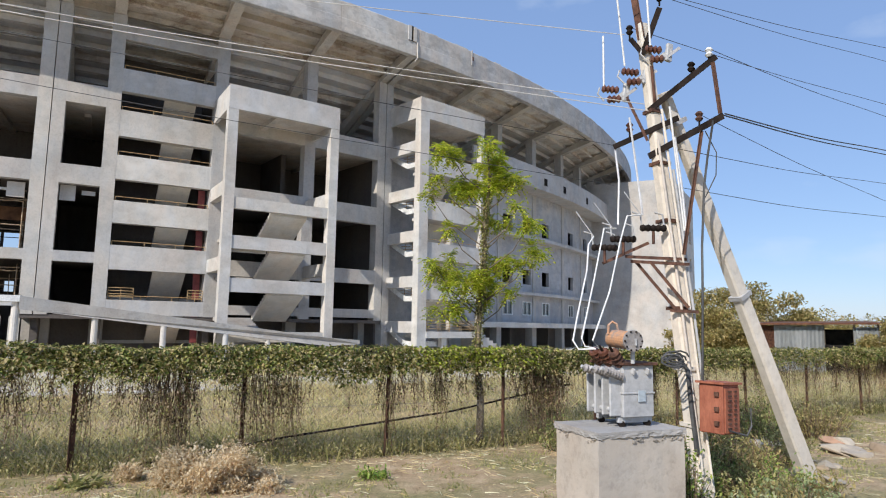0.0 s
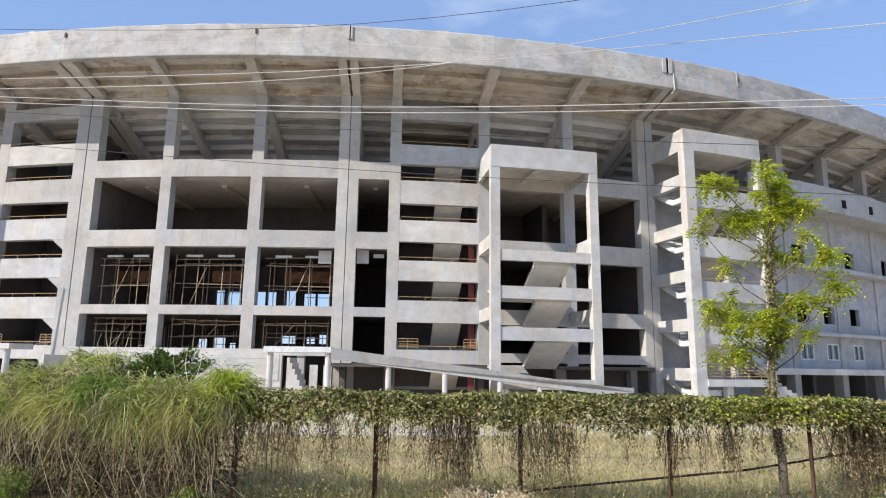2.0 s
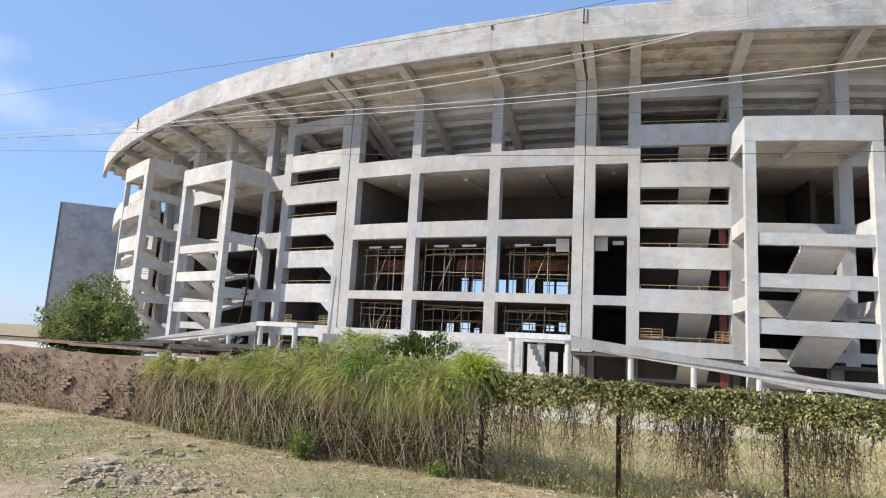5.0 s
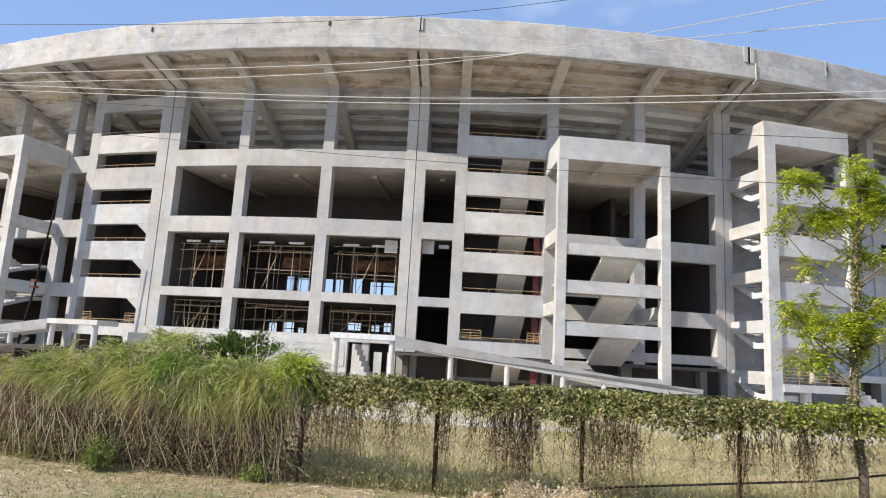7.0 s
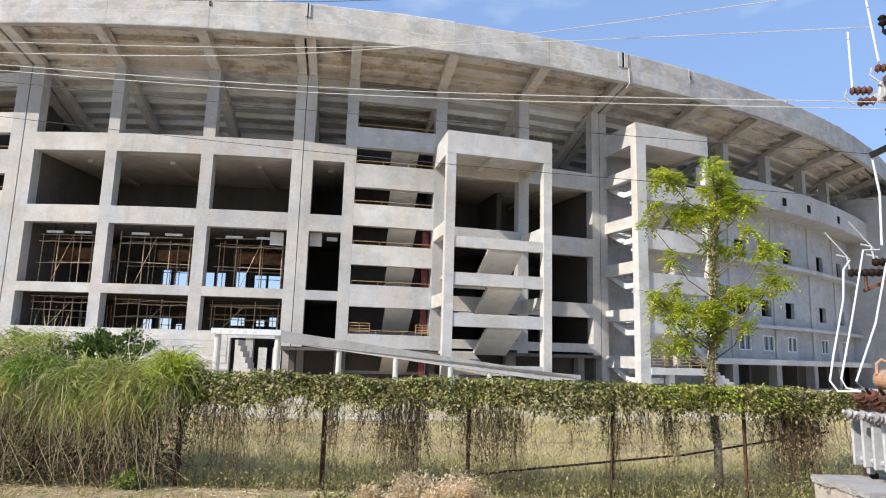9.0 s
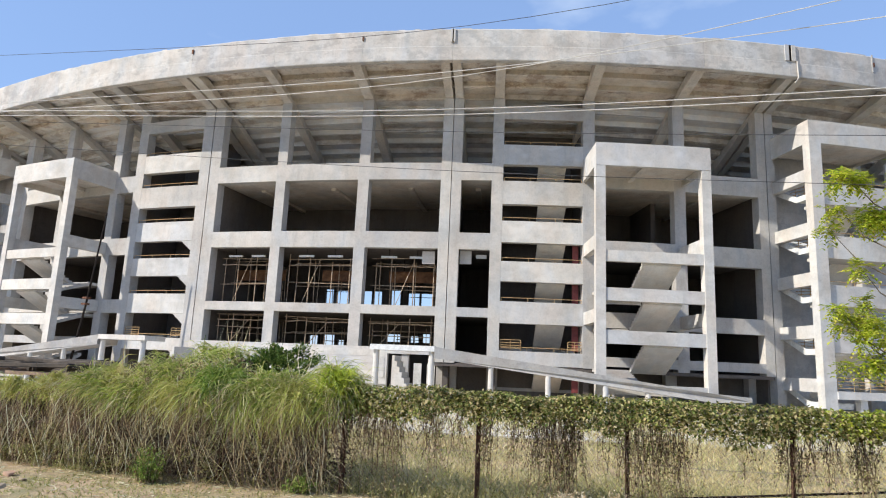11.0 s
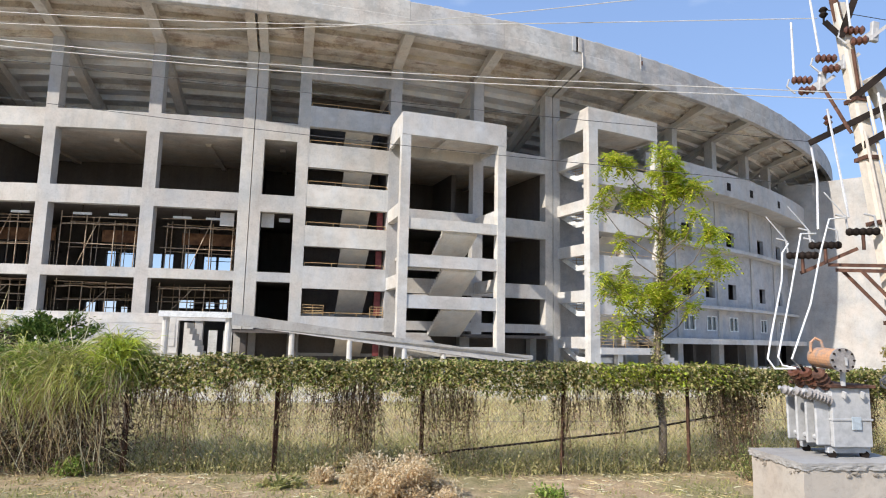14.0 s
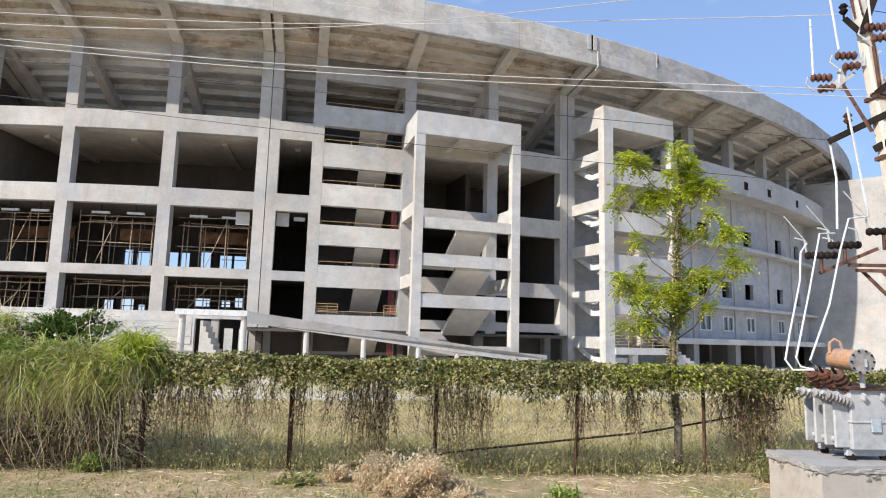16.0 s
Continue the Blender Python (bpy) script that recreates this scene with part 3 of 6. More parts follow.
def wing(t0, t1, wins, sign):
    def holes(zc, h, w):
        return [(t - w / 2, t + w / 2, zc - h / 2, zc + h / 2) for t, _ in wins if t0 < t - w and t + w < t1]
    sp("wing_wall", pierced(t0, t1, RF - 0.3, RF, 10.6, 15.0, holes(11.65, 1.4, 0.98)), RENDERED)
    sp("wing_wall", pierced(t0, t1, RF - 0.3, RF, 5.3, 10.3, holes(6.8, 1.4, 0.98)), RENDERED)
    sp("wing_wall", pierced(t0, t1, RF - 0.3, RF, 2.5, 5.05, holes(3.85, 1.3, 1.05)), RENDERED)
    for z0, z1, ro in ((10.3, 10.6, 89.95), (5.05, 5.3, 90.0), (2.05, 2.5, 90.6)):
        sp("ledge", ring(t0, t1, RF - 0.3, ro, z0, z1), PLASTER)
    sp("wing_parapet", ring(t0, t1, 90.85, 91.0, 14.9, 16.9), PLASTER)
    sp("wing_slab", ring(t0, t1, RF - 0.3, 90.85, 14.9, 15.2), CONCRETE)
    for h in holes(3.85, 1.3, 1.05):
        bm = bmesh.new()
        a, b, lo, hi = h
        for x0, x1, y0, y1 in ((a, b, lo, lo + 0.09), (a, b, hi - 0.09, hi), (a, a + 0.07, lo + 0.09, hi - 0.09), (b - 0.07, b, lo + 0.09, hi - 0.09), ((a + b) / 2 - 0.03, (a + b) / 2 + 0.03, lo + 0.09, hi - 0.09)):
            ring(x0, x1, RF - 0.1, RF + 0.04, y0, y1, bm)
        fr = sp("window_frame", bm, WHITE)
        sp("pane", ring(a + 0.07, b - 0.07, RF - 0.09, RF - 0.07, lo + 0.09, hi - 0.09), GLASS, fr)
    for t in [c[0] for c in COLUMNS if t0 < c[0] < t1]:
        sp("drain_pipe", tube(bmesh.new(), [P(t, RF + 0.08, 2.6), P(t, RF + 0.08, 5.0)], 0.05, 6), PLASTER)
        sp("drain_pipe", tube(bmesh.new(), [P(t, RF + 0.08, 5.35), P(t, RF + 0.08, 10.25)], 0.05, 6), PLASTER)
        sp("drain_pipe", tube(bmesh.new(), [P(t, RF + 0.08, 10.65), P(t, RF + 0.08, 14.8)], 0.05, 6), PLASTER)
    sp("ground_pier", ring(t0, t0 + 0.6, RF - 0.5, RF, 0, 2.05), CONCRETE)
    # set-back wall in INNER, its dark colour standing for the recess shade
    sp("ground_wall", ring(t0 + 0.6, t1, RF - 2.2, RF - 2.0, 0, 2.05), INNER)


wing(-44.4, -22.0, W1, 1)
wing(-108.0, -94.2, [(-96.3, 1), (-99.5, 1)], -1)
# flush dark patches that stand for the shade inside parapet holes
for t in (-35.0, -37.6, -31.0):
    sp("parapet_hole", ring(t, t + 0.4, 90.995, 91.006, 15.4, 16.1), DARKIRON)

def slab_wall(o, u, lo, hi, w0, w1, n, thick=0.3, openings=()):
    """An upright wall along u from w0 to w1 with openings, thick along n."""
    bm = bmesh.new()
    xs = sorted({w0, w1, *[q[0] for q in openings], *[q[1] for q in openings]})
    for a, b in zip(xs, xs[1:]):
        zs = [lo]
        for q in sorted(openings, key=lambda q: q[2]):
            if q[0] <= a + 1e-6 and q[1] >= b - 1e-6:
                zs += [q[2], q[3]]
        zs.append(hi)
        for z0, z1 in zip(zs[::2], zs[1::2]):
            vs = [bm.verts.new(o + u * x + n * d + Vector((0, 0, z))) for d in (0, -thick) for x, z in ((a, z0), (b, z0), (b, z1), (a, z1))]
            for f in ((0, 1, 2, 3), (7, 6, 5, 4), (0, 4, 5, 1), (1, 5, 6, 2), (2, 6, 7, 3), (3, 7, 4, 0)):
                bm.faces.new([vs[k] for k in f])
    return bm



# end blocks standing out from the ring, one at each end
def end_tower(th, sign):
    o = P(th, 89.1, 0)
    out = Vector((math.cos(radians(th)), math.sin(radians(th)), 0))
    along = Vector((-out.y, out.x, 0)) * sign
    main = sp("end_block", slab_wall(o, out, 0, 19.6, 0, 9.4, -along), CONCRETE if sign > 0 else RENDERED, label="tall plain end block with rows of small openings")
    c = o + out * 9.4
    aslant = (along * math.cos(radians(5)) + out * math.sin(radians(5))).normalized()
    sp("outer_wall", slab_wall(c, aslant, 0, 19.6, 0.0, 14.5, out, 0.3, [(x, x + 1.5, z, z + 1.7) for x in (1.2, 4.4, 7.6, 10.8) for z in (2.4, 6.0, 9.6, 13.2, 16.4)]), PLASTER, main)
    sp("far_wall", slab_wall(o + along * 14.2, out, 0, 19.6, 0, 8.7, along), PLASTER, main)
    sp("core_wall", slab_wall(c - out * 3, along, 0, 19.0, 0.31, 14.0, out, 0.2), INNER, main)


end_tower(-25, 1)
end_tower(-113.3, -1)

# access ramps and entrance canopies in front of the ring
def access(sign):
    """Entrance canopy on round posts, with a ramp that falls away from it along the ring; sign +1 or -1 turns it round."""
    mid = -69.15
    def A(t):
        return t if sign > 0 else 2 * mid - t - 1.0
    kid = sp("entrance_canopy", ring(A(-65.3), A(-63.1), 93.2, 95.0, 2.95, 3.25), WHITE if sign > 0 else PLASTER)
    for t in (-65.1, -63.2):
        bm = tube(bmesh.new(), [P(A(t), 94.7, 0), P(A(t), 94.7, 2.95)], 0.17, 12)
        sp("canopy_post", bm, PLASTER, kid)
    bm = flight(93.4, 95.0, [(A(-63.1), 2.6), (A(-63.1), 3.22), (A(-53.9), 1.34), (A(-52.6), 1.2), (A(-52.6), 0.95), (A(-53.9), 0.85)])
    rampob = sp("access_ramp", bm, RAMP, label="sloping concrete access ramp on round posts")
    for t, z in ((-61.2, 2.3), (-59.3, 1.9), (-57.4, 1.5), (-56.0, 1.2), (-52.8, 0.9)):
        sp("ramp_post", tube(bmesh.new(), [P(A(t), 94.6, 0), P(A(t), 94.6, z)], 0.15, 12), PLASTER, rampob)
    # stair beside the canopy
    bm = bmesh.new()
    for k in range(8):
        ring(A(-64.95 + 0.1 * k), A(-64.95 + 0.1 * (k + 1)), 89.6, 91.6, 0, 2.7 - 0.33 * k, bm)
    sp("entrance_steps", bm, PLASTER, kid)


access(1)
access(-1)
for t in (-64.6, -64.0):
    sp("entrance_panel", ring(t, t + 0.35, RF - 2.2, RF - 2.1, 0.0, 2.3), WHITE)

# things standing and lying in the open bays
def scaffold(c0, c1, z0, z1, seed):
    rnd = random.Random(seed)
    th = thing("scaffold", "rusty tubular scaffold standing inside an open concrete bay", "scaffold", "scaffolds in the bays", P((c0 + c1) / 2, RF - 1.8, z0))
    n = 4
    for rr in (RF - 1.2, RF - 2.4):
        for i in range(n):
            t = c0 + 0.25 + (c1 - c0 - 0.5) * i / (n - 1) + rnd.uniform(-0.12, 0.12)
            part("standard", tube(bmesh.new(), [P(t, rr, z0), P(t + rnd.uniform(-0.03, 0.03), rr, z0 + (z1 - z0) * rnd.uniform(0.78, 0.97))], 0.035, 5), SCAFF, th)
        for k in range(2):
            z = z0 + (z1 - z0) * (0.42 + 0.42 * k) + rnd.uniform(-0.2, 0.2)
            part("ledger", tube(bmesh.new(), [P(c0 + 0.15, rr, z), P(c1 - 0.15, rr, z + rnd.uniform(-0.1, 0.1))], 0.03, 5), SCAFF, th)
    for k in range(1):
        a = c0 + 0.4 + rnd.random() * (c1 - c0 - 1.6)
        part("brace", tube(bmesh.new(), [P(a, RF - 1.2, z0), P(a + 0.9, RF - 1.2, z1 - 0.6)], 0.025, 5), SCAFF, th)
    for i in range(7):                       # thinner props further in
        t = c0 + 0.2 + (c1 - c0 - 0.4) * rnd.random()
        part("prop", tube(bmesh.new(), [P(t, RF - 4.2, z0), P(t + rnd.uniform(-0.05, 0.05), RF - 4.2, z0 + (z1 - z0) * rnd.uniform(0.5, 0.98))], 0.028, 4), DARKIRON if i % 2 else SCAFF, th)
    for k in range(3):
        z = z0 + (z1 - z0) * rnd.uniform(0.15, 0.6)
        a = c0 + 0.2 + (c1 - c0) * 0.5 * rnd.random()
        part("ledger", tube(bmesh.new(), [P(a, RF - 4.2, z), P(a + (c1 - c0) * 0.4, RF - 4.2, z)], 0.025, 4), DARKIRON, th)
    zb = z0 + (z1 - z0) * 0.735
    pts = [P(c0 + 0.2 + (c1 - c0 - 0.4) * i / 9, RF - 1.15, zb + rnd.uniform(-0.04, 0.04)) for i in range(10)]
    part("plank", tube(bmesh.new(), pts, 0.045, 5), SCAFF, th)


for i, (c0, c1) in enumerate(((-74.3, -71.25), (-70.78, -67.3), (-66.8, -63.58))):
    scaffold(c0, c1, 5.7, 9.85, i)
    scaffold(c0, c1, 3.25, 5.4, i + 10)
    for k in range(2):
        t = c0 + (c1 - c0) * (0.3 + 0.4 * k)
        lamp = thing("tube_light", "unlit white tube light under a bare ceiling", "lamp", "tube lights in the bays", P(t, RF - 1.02, 9.3))
        part("casing", ring(t - 0.35, t + 0.35, RF - 1.1, RF - 0.95, 9.3, 9.44), WHITE, lamp)
        part("hanger", tube(bmesh.new(), [P(t, RF - 1.02, 9.44), P(t, RF - 1.02, 9.9)], 0.02, 4), DARKIRON, lamp)

# a long pole leaning on the corner of the stair tower
lean = thing("leaning_pole", "long dark timber pole leaning against the stair tower", "pole", at=P(-78.6, 93.6, 0))
part("pole_shaft", tube(bmesh.new(), [P(-78.6, 93.6, 0), P(-78.2, 93.4, 5.0), P(-77.85, 93.2, 11.6)], 0.09, 7, 0.05), DARKIRON, lean)
for z, t in ((5.6, -78.17), (5.2, -78.2)):
    part("clamp", ring(t - 0.12, t + 0.12, 93.25, 93.6, z, z + 0.14), RUST, lean)

# ---- fence, growth and field ----
FENCE = [Vector(p) for p in ((-40, -2.6), (-26, 2.6), (-17, 6.0), (-11.5, 7.3), (-5.3, 9.45), (-1.2, 10.9), (1.0, 12.0), (3.0, 13.2), (9.0, 16.4), (18, 21), (40, 32))]
_len = [0.0]
for p, q in zip(FENCE, FENCE[1:]):
    _len.append(_len[-1] + (q - p).length)


def along_fence(s):
    """Point of the fence line and its direction, s metres from its far end."""
    for i in range(len(FENCE) - 1):
        if s <= _len[i + 1] or i == len(FENCE) - 2:
            d = (FENCE[i + 1] - FENCE[i]).normalized()
            return FENCE[i] + d * (s - _len[i]), d
    return FENCE[-1], d


def fence_at(x):
    """Run along the fence at which it reaches x."""
    for i in range(len(FENCE) - 1):
        if FENCE[i].x <= x <= FENCE[i + 1].x:
            return _len[i] + (x - FENCE[i].x) / (FENCE[i + 1].x - FENCE[i].x) * (_len[i + 1] - _len[i])
    return 0.0


class Soup:
    """Many small loose blades, leaves and stalks gathered into one mesh."""

    def __init__(self):
        self.v, self.f = [], []

    def leaf(self, p, d, up, ln, w, fold=0.25):
        """A pointed leaf from p along d, folded on its midrib."""
        side = d.cross(up)
        if side.length < 1e-4:
            side = Vector((1, 0, 0))
        side.normalize()
        nrm = side.cross(d).normalized()
        i = len(self.v)
        mid = p + d * ln * 0.45
        self.v += [p, mid + side * w * 0.5 + nrm * w * fold, p + d * ln, mid - side * w * 0.5 + nrm * w * fold]
        self.f += [(i, i + 1, i + 2), (i, i + 2, i + 3)]

    def blade(self, p, q, w, bend=None):
        """A grass blade or straw from p over bend to q."""
        i = len(self.v)
        side = (q - p).cross(Vector((random.uniform(-1, 1), random.uniform(-1, 1), 0.2)))
        side = side.normalized() * w * 0.5 if side.length > 1e-5 else Vector((w * 0.5, 0, 0))
        m = bend if bend is not None else (p + q) * 0.5
        self.v += [p - side, p + side, m - side * 0.8, m + side * 0.8, q]
        self.f += [(i, i + 1, i + 3, i + 2), (i + 2, i + 3, i + 4)]

    def strand(self, pts, w):
        """A limp stem, three-sided, through pts."""
        i = len(self.v)
        n = len(pts)
        for k, p in enumerate(pts):
            q = w * (1 - 0.6 * k / n)
            for a in (0.4, 2.5, 4.6):
                self.v.append(p + Vector((math.cos(a) * q, math.sin(a) * q, 0.3 * q * math.sin(a * 2))))
        for k in range(n - 1):
            for a in range(3):
                b = (a + 1) % 3
                self.f.append((i + 3 * k + a, i + 3 * k + b, i + 3 * k + 3 + b, i + 3 * k + 3 + a))

    def make(self, name, material, parent=None):
        me = bpy.data.meshes.new(name)
        me.from_pydata([tuple(p) for p in self.v], [], self.f)
        me.materials.append(material)
        ob = new(name, me)
        if parent is not None:
            ob.parent = parent
            if parent.parent is None:
                ob.matrix_parent_inverse = parent.matrix_basis.inverted()
        return ob


def rvec(s=1.0):
    return Vector((random.uniform(-s, s), random.uniform(-s, s), random.uniform(-s, s)))


VINE = leafy("creeper leaves", [(0.0, (0.06, 0.09, 0.02)), (0.30, (0.22, 0.27, 0.06)), (0.52, (0.43, 0.39, 0.14)), (0.82, (0.60, 0.47, 0.25)), (1.0, (0.38, 0.44, 0.10))])
VINE_LIME = leafy("young lime creeper leaves", [(0.0, (0.403, 0.504, 0.0504)), (0.6, (0.638, 0.672, 0.084)), (1.0, (0.336, 0.437, 0.0672))])
VINE_GREEN = leafy("fresh green grass and leaves", [(0.0, (0.09, 0.16, 0.025)), (0.5, (0.22, 0.34, 0.055)), (0.85, (0.40, 0.48, 0.10)), (1.0, (0.52, 0.50, 0.19))])
STRAW = leafy("dry brown stems", [(0.0, (0.085, 0.05, 0.03)), (0.45, (0.23, 0.145, 0.088)), (0.85, (0.43, 0.30, 0.185)), (1.0, (0.64, 0.50, 0.34))], 0.8, 0.15)
DRYGRASS = leafy("standing dry grass", [(0.0, (0.56, 0.45, 0.21)), (0.35, (0.76, 0.63, 0.34)), (0.7, (0.82, 0.73, 0.43)), (1.0, (0.51, 0.52, 0.20))], 0.8, 0.45)
FENCE_WEED = leafy("small olive and withered leaves", [(0.0, (0.10, 0.11, 0.03)), (0.4, (0.25, 0.245, 0.075)), (0.7, (0.44, 0.37, 0.17)), (1.0, (0.54, 0.49, 0.22))], 0.7, 0.25)
OLIVE = leafy("olive weeds", [(0.0, (0.22, 0.25, 0.08)), (0.5, (0.41, 0.40, 0.145)), (1.0, (0.58, 0.52, 0.24))], 0.7, 0.4)
PALE = leafy("bleached dead stalks", [(0.0, (0.644, 0.462, 0.238)), (0.5, (0.8, 0.686, 0.406)), (1.0, (0.8, 0.8, 0.588))], 0.8, 0.3)

S0, S1 = fence_at(-16.2), fence_at(22)
POST0 = fence_at(-3.1)
fence = thing("fence", "rusty chain-link fence on angle-iron posts, overgrown with creeper", "fence", at=(-3.1, 10.1, 0))
GALV = plain("dull rusting fence wire", (0.24, 0.19, 0.15), (0.52, 0.47, 0.40), 8.0, 0.6, 0.1, bumps=0)
POSTRUST = plain("rusty angle iron", (0.045, 0.022, 0.015), (0.17, 0.085, 0.055), 7.0, 0.85, 0.2)
SPAN = 2.33
k0, k1 = int((S0 - POST0) / SPAN), int((S1 - POST0) / SPAN)
for k in range(k0, k1 + 1):
    s = POST0 + k * SPAN
    p, d = along_fence(s)
    lean = random.uniform(-0.03, 0.03)
    n = Vector((-d.y, d.x))
    bm = bmesh.new()
    top = 1.66
    for w0, w1, h0, h1 in ((-0.035, 0.035, 0, 0.008), (-0.035, -0.027, 0.008, 0.07)):
        vs = []
        for z in (-0.1, top):
            for u, v in ((w0, h0), (w1, h0), (w1, h1), (w0, h1)):
                q = p + d * (u + lean * z) + n * (-v)
                vs.append(bm.verts.new((q.x, q.y, z)))
        for f in ((0, 1, 2, 3), (4, 5, 6, 7), (0, 1, 5, 4), (1, 2, 6, 5), (2, 3, 7, 6), (3, 0, 4, 7)):
            bm.faces.new([vs[i] for i in f])
    part("post", bm, POSTRUST, fence)
    # woven wire between this post and the next
    soup = Soup()
    q, _ = along_fence(s + SPAN)
    dd = q - p
    L = dd.length
    def wp(u, v, off):
        b = p + dd * (u / L)
        sag = 0.03 * math.sin(u / L * math.pi) * math.sin(v * 2.1 + k)
        return Vector((b.x + n.x * (sag + off), b.y + n.y * (sag + off), v))
    pitch, H0, H1 = 0.085, 0.06, 1.62
    j = -int((H1 - H0) / pitch)
    while j * pitch < L:
        for direction, off in ((1, 0.0), (-1, 0.012)):
            u0 = j * pitch
            a0, a1 = (u0, u0 + (H1 - H0))
            lo, hi = max(0.0, a0), min(L, a1)
            if hi - lo > 0.05:
                za, zb = H0 + (lo - a0), H0 + (hi - a0)
                if direction > 0:
                    soup.strand([wp(lo, za, off), wp((lo + hi) / 2, (za + zb) / 2, off), wp(hi, zb, off)], 0.0038)
                else:
                    soup.strand([wp(lo, H1 + H0 - za, off), wp((lo + hi) / 2, H1 + H0 - (za + zb) / 2, off), wp(hi, H1 + H0 - zb, off)], 0.0038)
        j += 1
    soup.make("wire_mesh", GALV, fence)
    for z in (1.62, 0.85):
        part("line_wire", tube(bmesh.new(), [wp(0, z, 0), wp(L / 2, z - 0.02, 0), wp(L, z, 0)], 0.004, 4), GALV, fence)

# a dark slanting line behind the mesh, modelled as a bent tube
a, _ = along_fence(fence_at(-2.5))
b, _ = along_fence(fence_at(2.6))
c, _ = along_fence(fence_at(0.2))
pipe = thing("pipe", "dark slanting line behind the chain-link fence, modelled as a thin tube", "pipe", at=(a.x, a.y + 0.1, 0.1))
part("barrel", tube(bmesh.new(), [(a.x - 2.0, a.y - 0.6, 0.05), (a.x, a.y + 0.1, 0.36), (c.x, c.y + 0.12, 0.66), (b.x, b.y + 0.12, 1.05)], 0.02, 6), DARKIRON, pipe)

# creeper over the top of the fence
vine = thing("creeper", "dense creeper draped along the top of the fence", "creeper", at=(0, 11.5, 0))
green, lime, stems = Soup(), Soup(), Soup()
sv0, sv1 = fence_at(-8.6), S1
random.seed(3)
s = sv0
while s < sv1:
    p, d = along_fence(s)
    n = Vector((-d.y, d.x))
    far = p.length
    dens = 88 if far < 16 else 40
    thick = 0.5 + 0.5 * noise.noise(Vector((s * 0.9, 1.7, 0)))
    low = 1.45 - 0.30 * thick - 0.2 * noise.noise(Vector((s * 2.3, 5, 0)))
    crest = 1.82 + 0.09 * noise.noise(Vector((s * 1.1, 9, 0))) - (0.06 if p.x > 2 else 0)
    limey = -0.55 < p.x < 1.0 or noise.noise(Vector((s * 0.6, 22, 0))) > 0.42
    for _ in range(dens):
        h = random.random() ** 0.75
        z = low + (crest - low) * h
        off = random.gauss(0, 0.16) * (1.1 - 0.5 * h) - 0.06 - 0.14 * noise.noise(Vector((s * 2.6, z * 4.0, 17)))
        q = Vector((p.x + d.x * random.uniform(-0.03, 0.03) + n.x * off, p.y + d.y * random.uniform(-0.03, 0.03) + n.y * off, z))
        sp_ = lime if (limey and random.random() < 0.42 and h > 0.3) else green
        dv = (rvec() + Vector((-n.x * 0.8, -n.y * 0.8, -0.35))).normalized()
        sp_.leaf(q, dv, Vector((0, 0, 1)), random.uniform(0.045, 0.088), random.uniform(0.032, 0.06))
    # trailing stems with withered leaves
    clump = noise.noise(Vector((s * 0.75, 40, 0))) + 0.45 * noise.noise(Vector((s * 3.1, 60, 0)))
    for _ in range(int(max(0.6, 2.4 + 16 * clump) * (1 if far < 16 else 0.6) + random.random())):
        z0 = random.uniform(1.2, 1.6)
        ln = random.uniform(0.35, 1.35) if clump > 0.1 else random.uniform(0.2, 0.8)
        x0 = random.uniform(-0.05, 0.05)
        off = random.uniform(-0.12, 0.05)
        drift = random.uniform(-0.22, 0.22)
        pts = []
        for i in range(6):
            f = i / 5
            u = x0 + drift * f + random.uniform(-0.03, 0.03)
            o = off + random.uniform(-0.03, 0.03)
            pts.append(Vector((p.x + d.x * u + n.x * o, p.y + d.y * u + n.y * o, max(0.03, z0 - ln * f))))
        stems.strand(pts, random.uniform(0.003, 0.007))
        for q in pts[1:]:
            for _ in range(3 if clump > 0.1 else 2):
                dv = rvec().normalized()
                (stems if random.random() < 0.55 else green).leaf(q + rvec(0.03), dv, Vector((0, 0, 1)), random.uniform(0.03, 0.06), random.uniform(0.02, 0.035))
    s += 0.04
for o, m, nm in ((green, VINE, "leaves"), (lime, VINE_LIME, "young_leaves"), (stems, STRAW, "stem_curtain")):
    ob = o.make(nm, m, vine)
    ob["kind"] = "stuff"

# the heap of grass and straw that has grown over the next stretch of the fence
heap = thing("grass_heap", "tall green grass toppling over hanging brown straw on the fence", "grass", at=(-11.5, 7.3, 0))
straw, fresh, twigs, under, yellow = Soup(), Soup(), Soup(), Soup(), Soup()
# withered leaf tones kept dark so the backing reads as the heap's shade
UNDER = leafy("withered brown leaves darkened as inner shade", [(0.0, (0.06, 0.038, 0.025)), (0.5, (0.13, 0.085, 0.052)), (0.85, (0.23, 0.155, 0.095)), (1.0, (0.16, 0.15, 0.06))], 0.85, 0.1)
TOPGREEN = leafy("sunlit grass turning yellow", [(0.0, (0.12, 0.18, 0.03)), (0.3, (0.33, 0.43, 0.06)), (0.55, (0.55, 0.60, 0.14)), (0.8, (0.56, 0.50, 0.22)), (1.0, (0.62, 0.54, 0.32))])
YELLOWED = leafy("olive grass turning straw", [(0.0, (0.32, 0.34, 0.07)), (0.4, (0.54, 0.53, 0.15)), (0.75, (0.54, 0.47, 0.19)), (1.0, (0.36, 0.45, 0.09))], 0.7, 0.3)
random.seed(5)


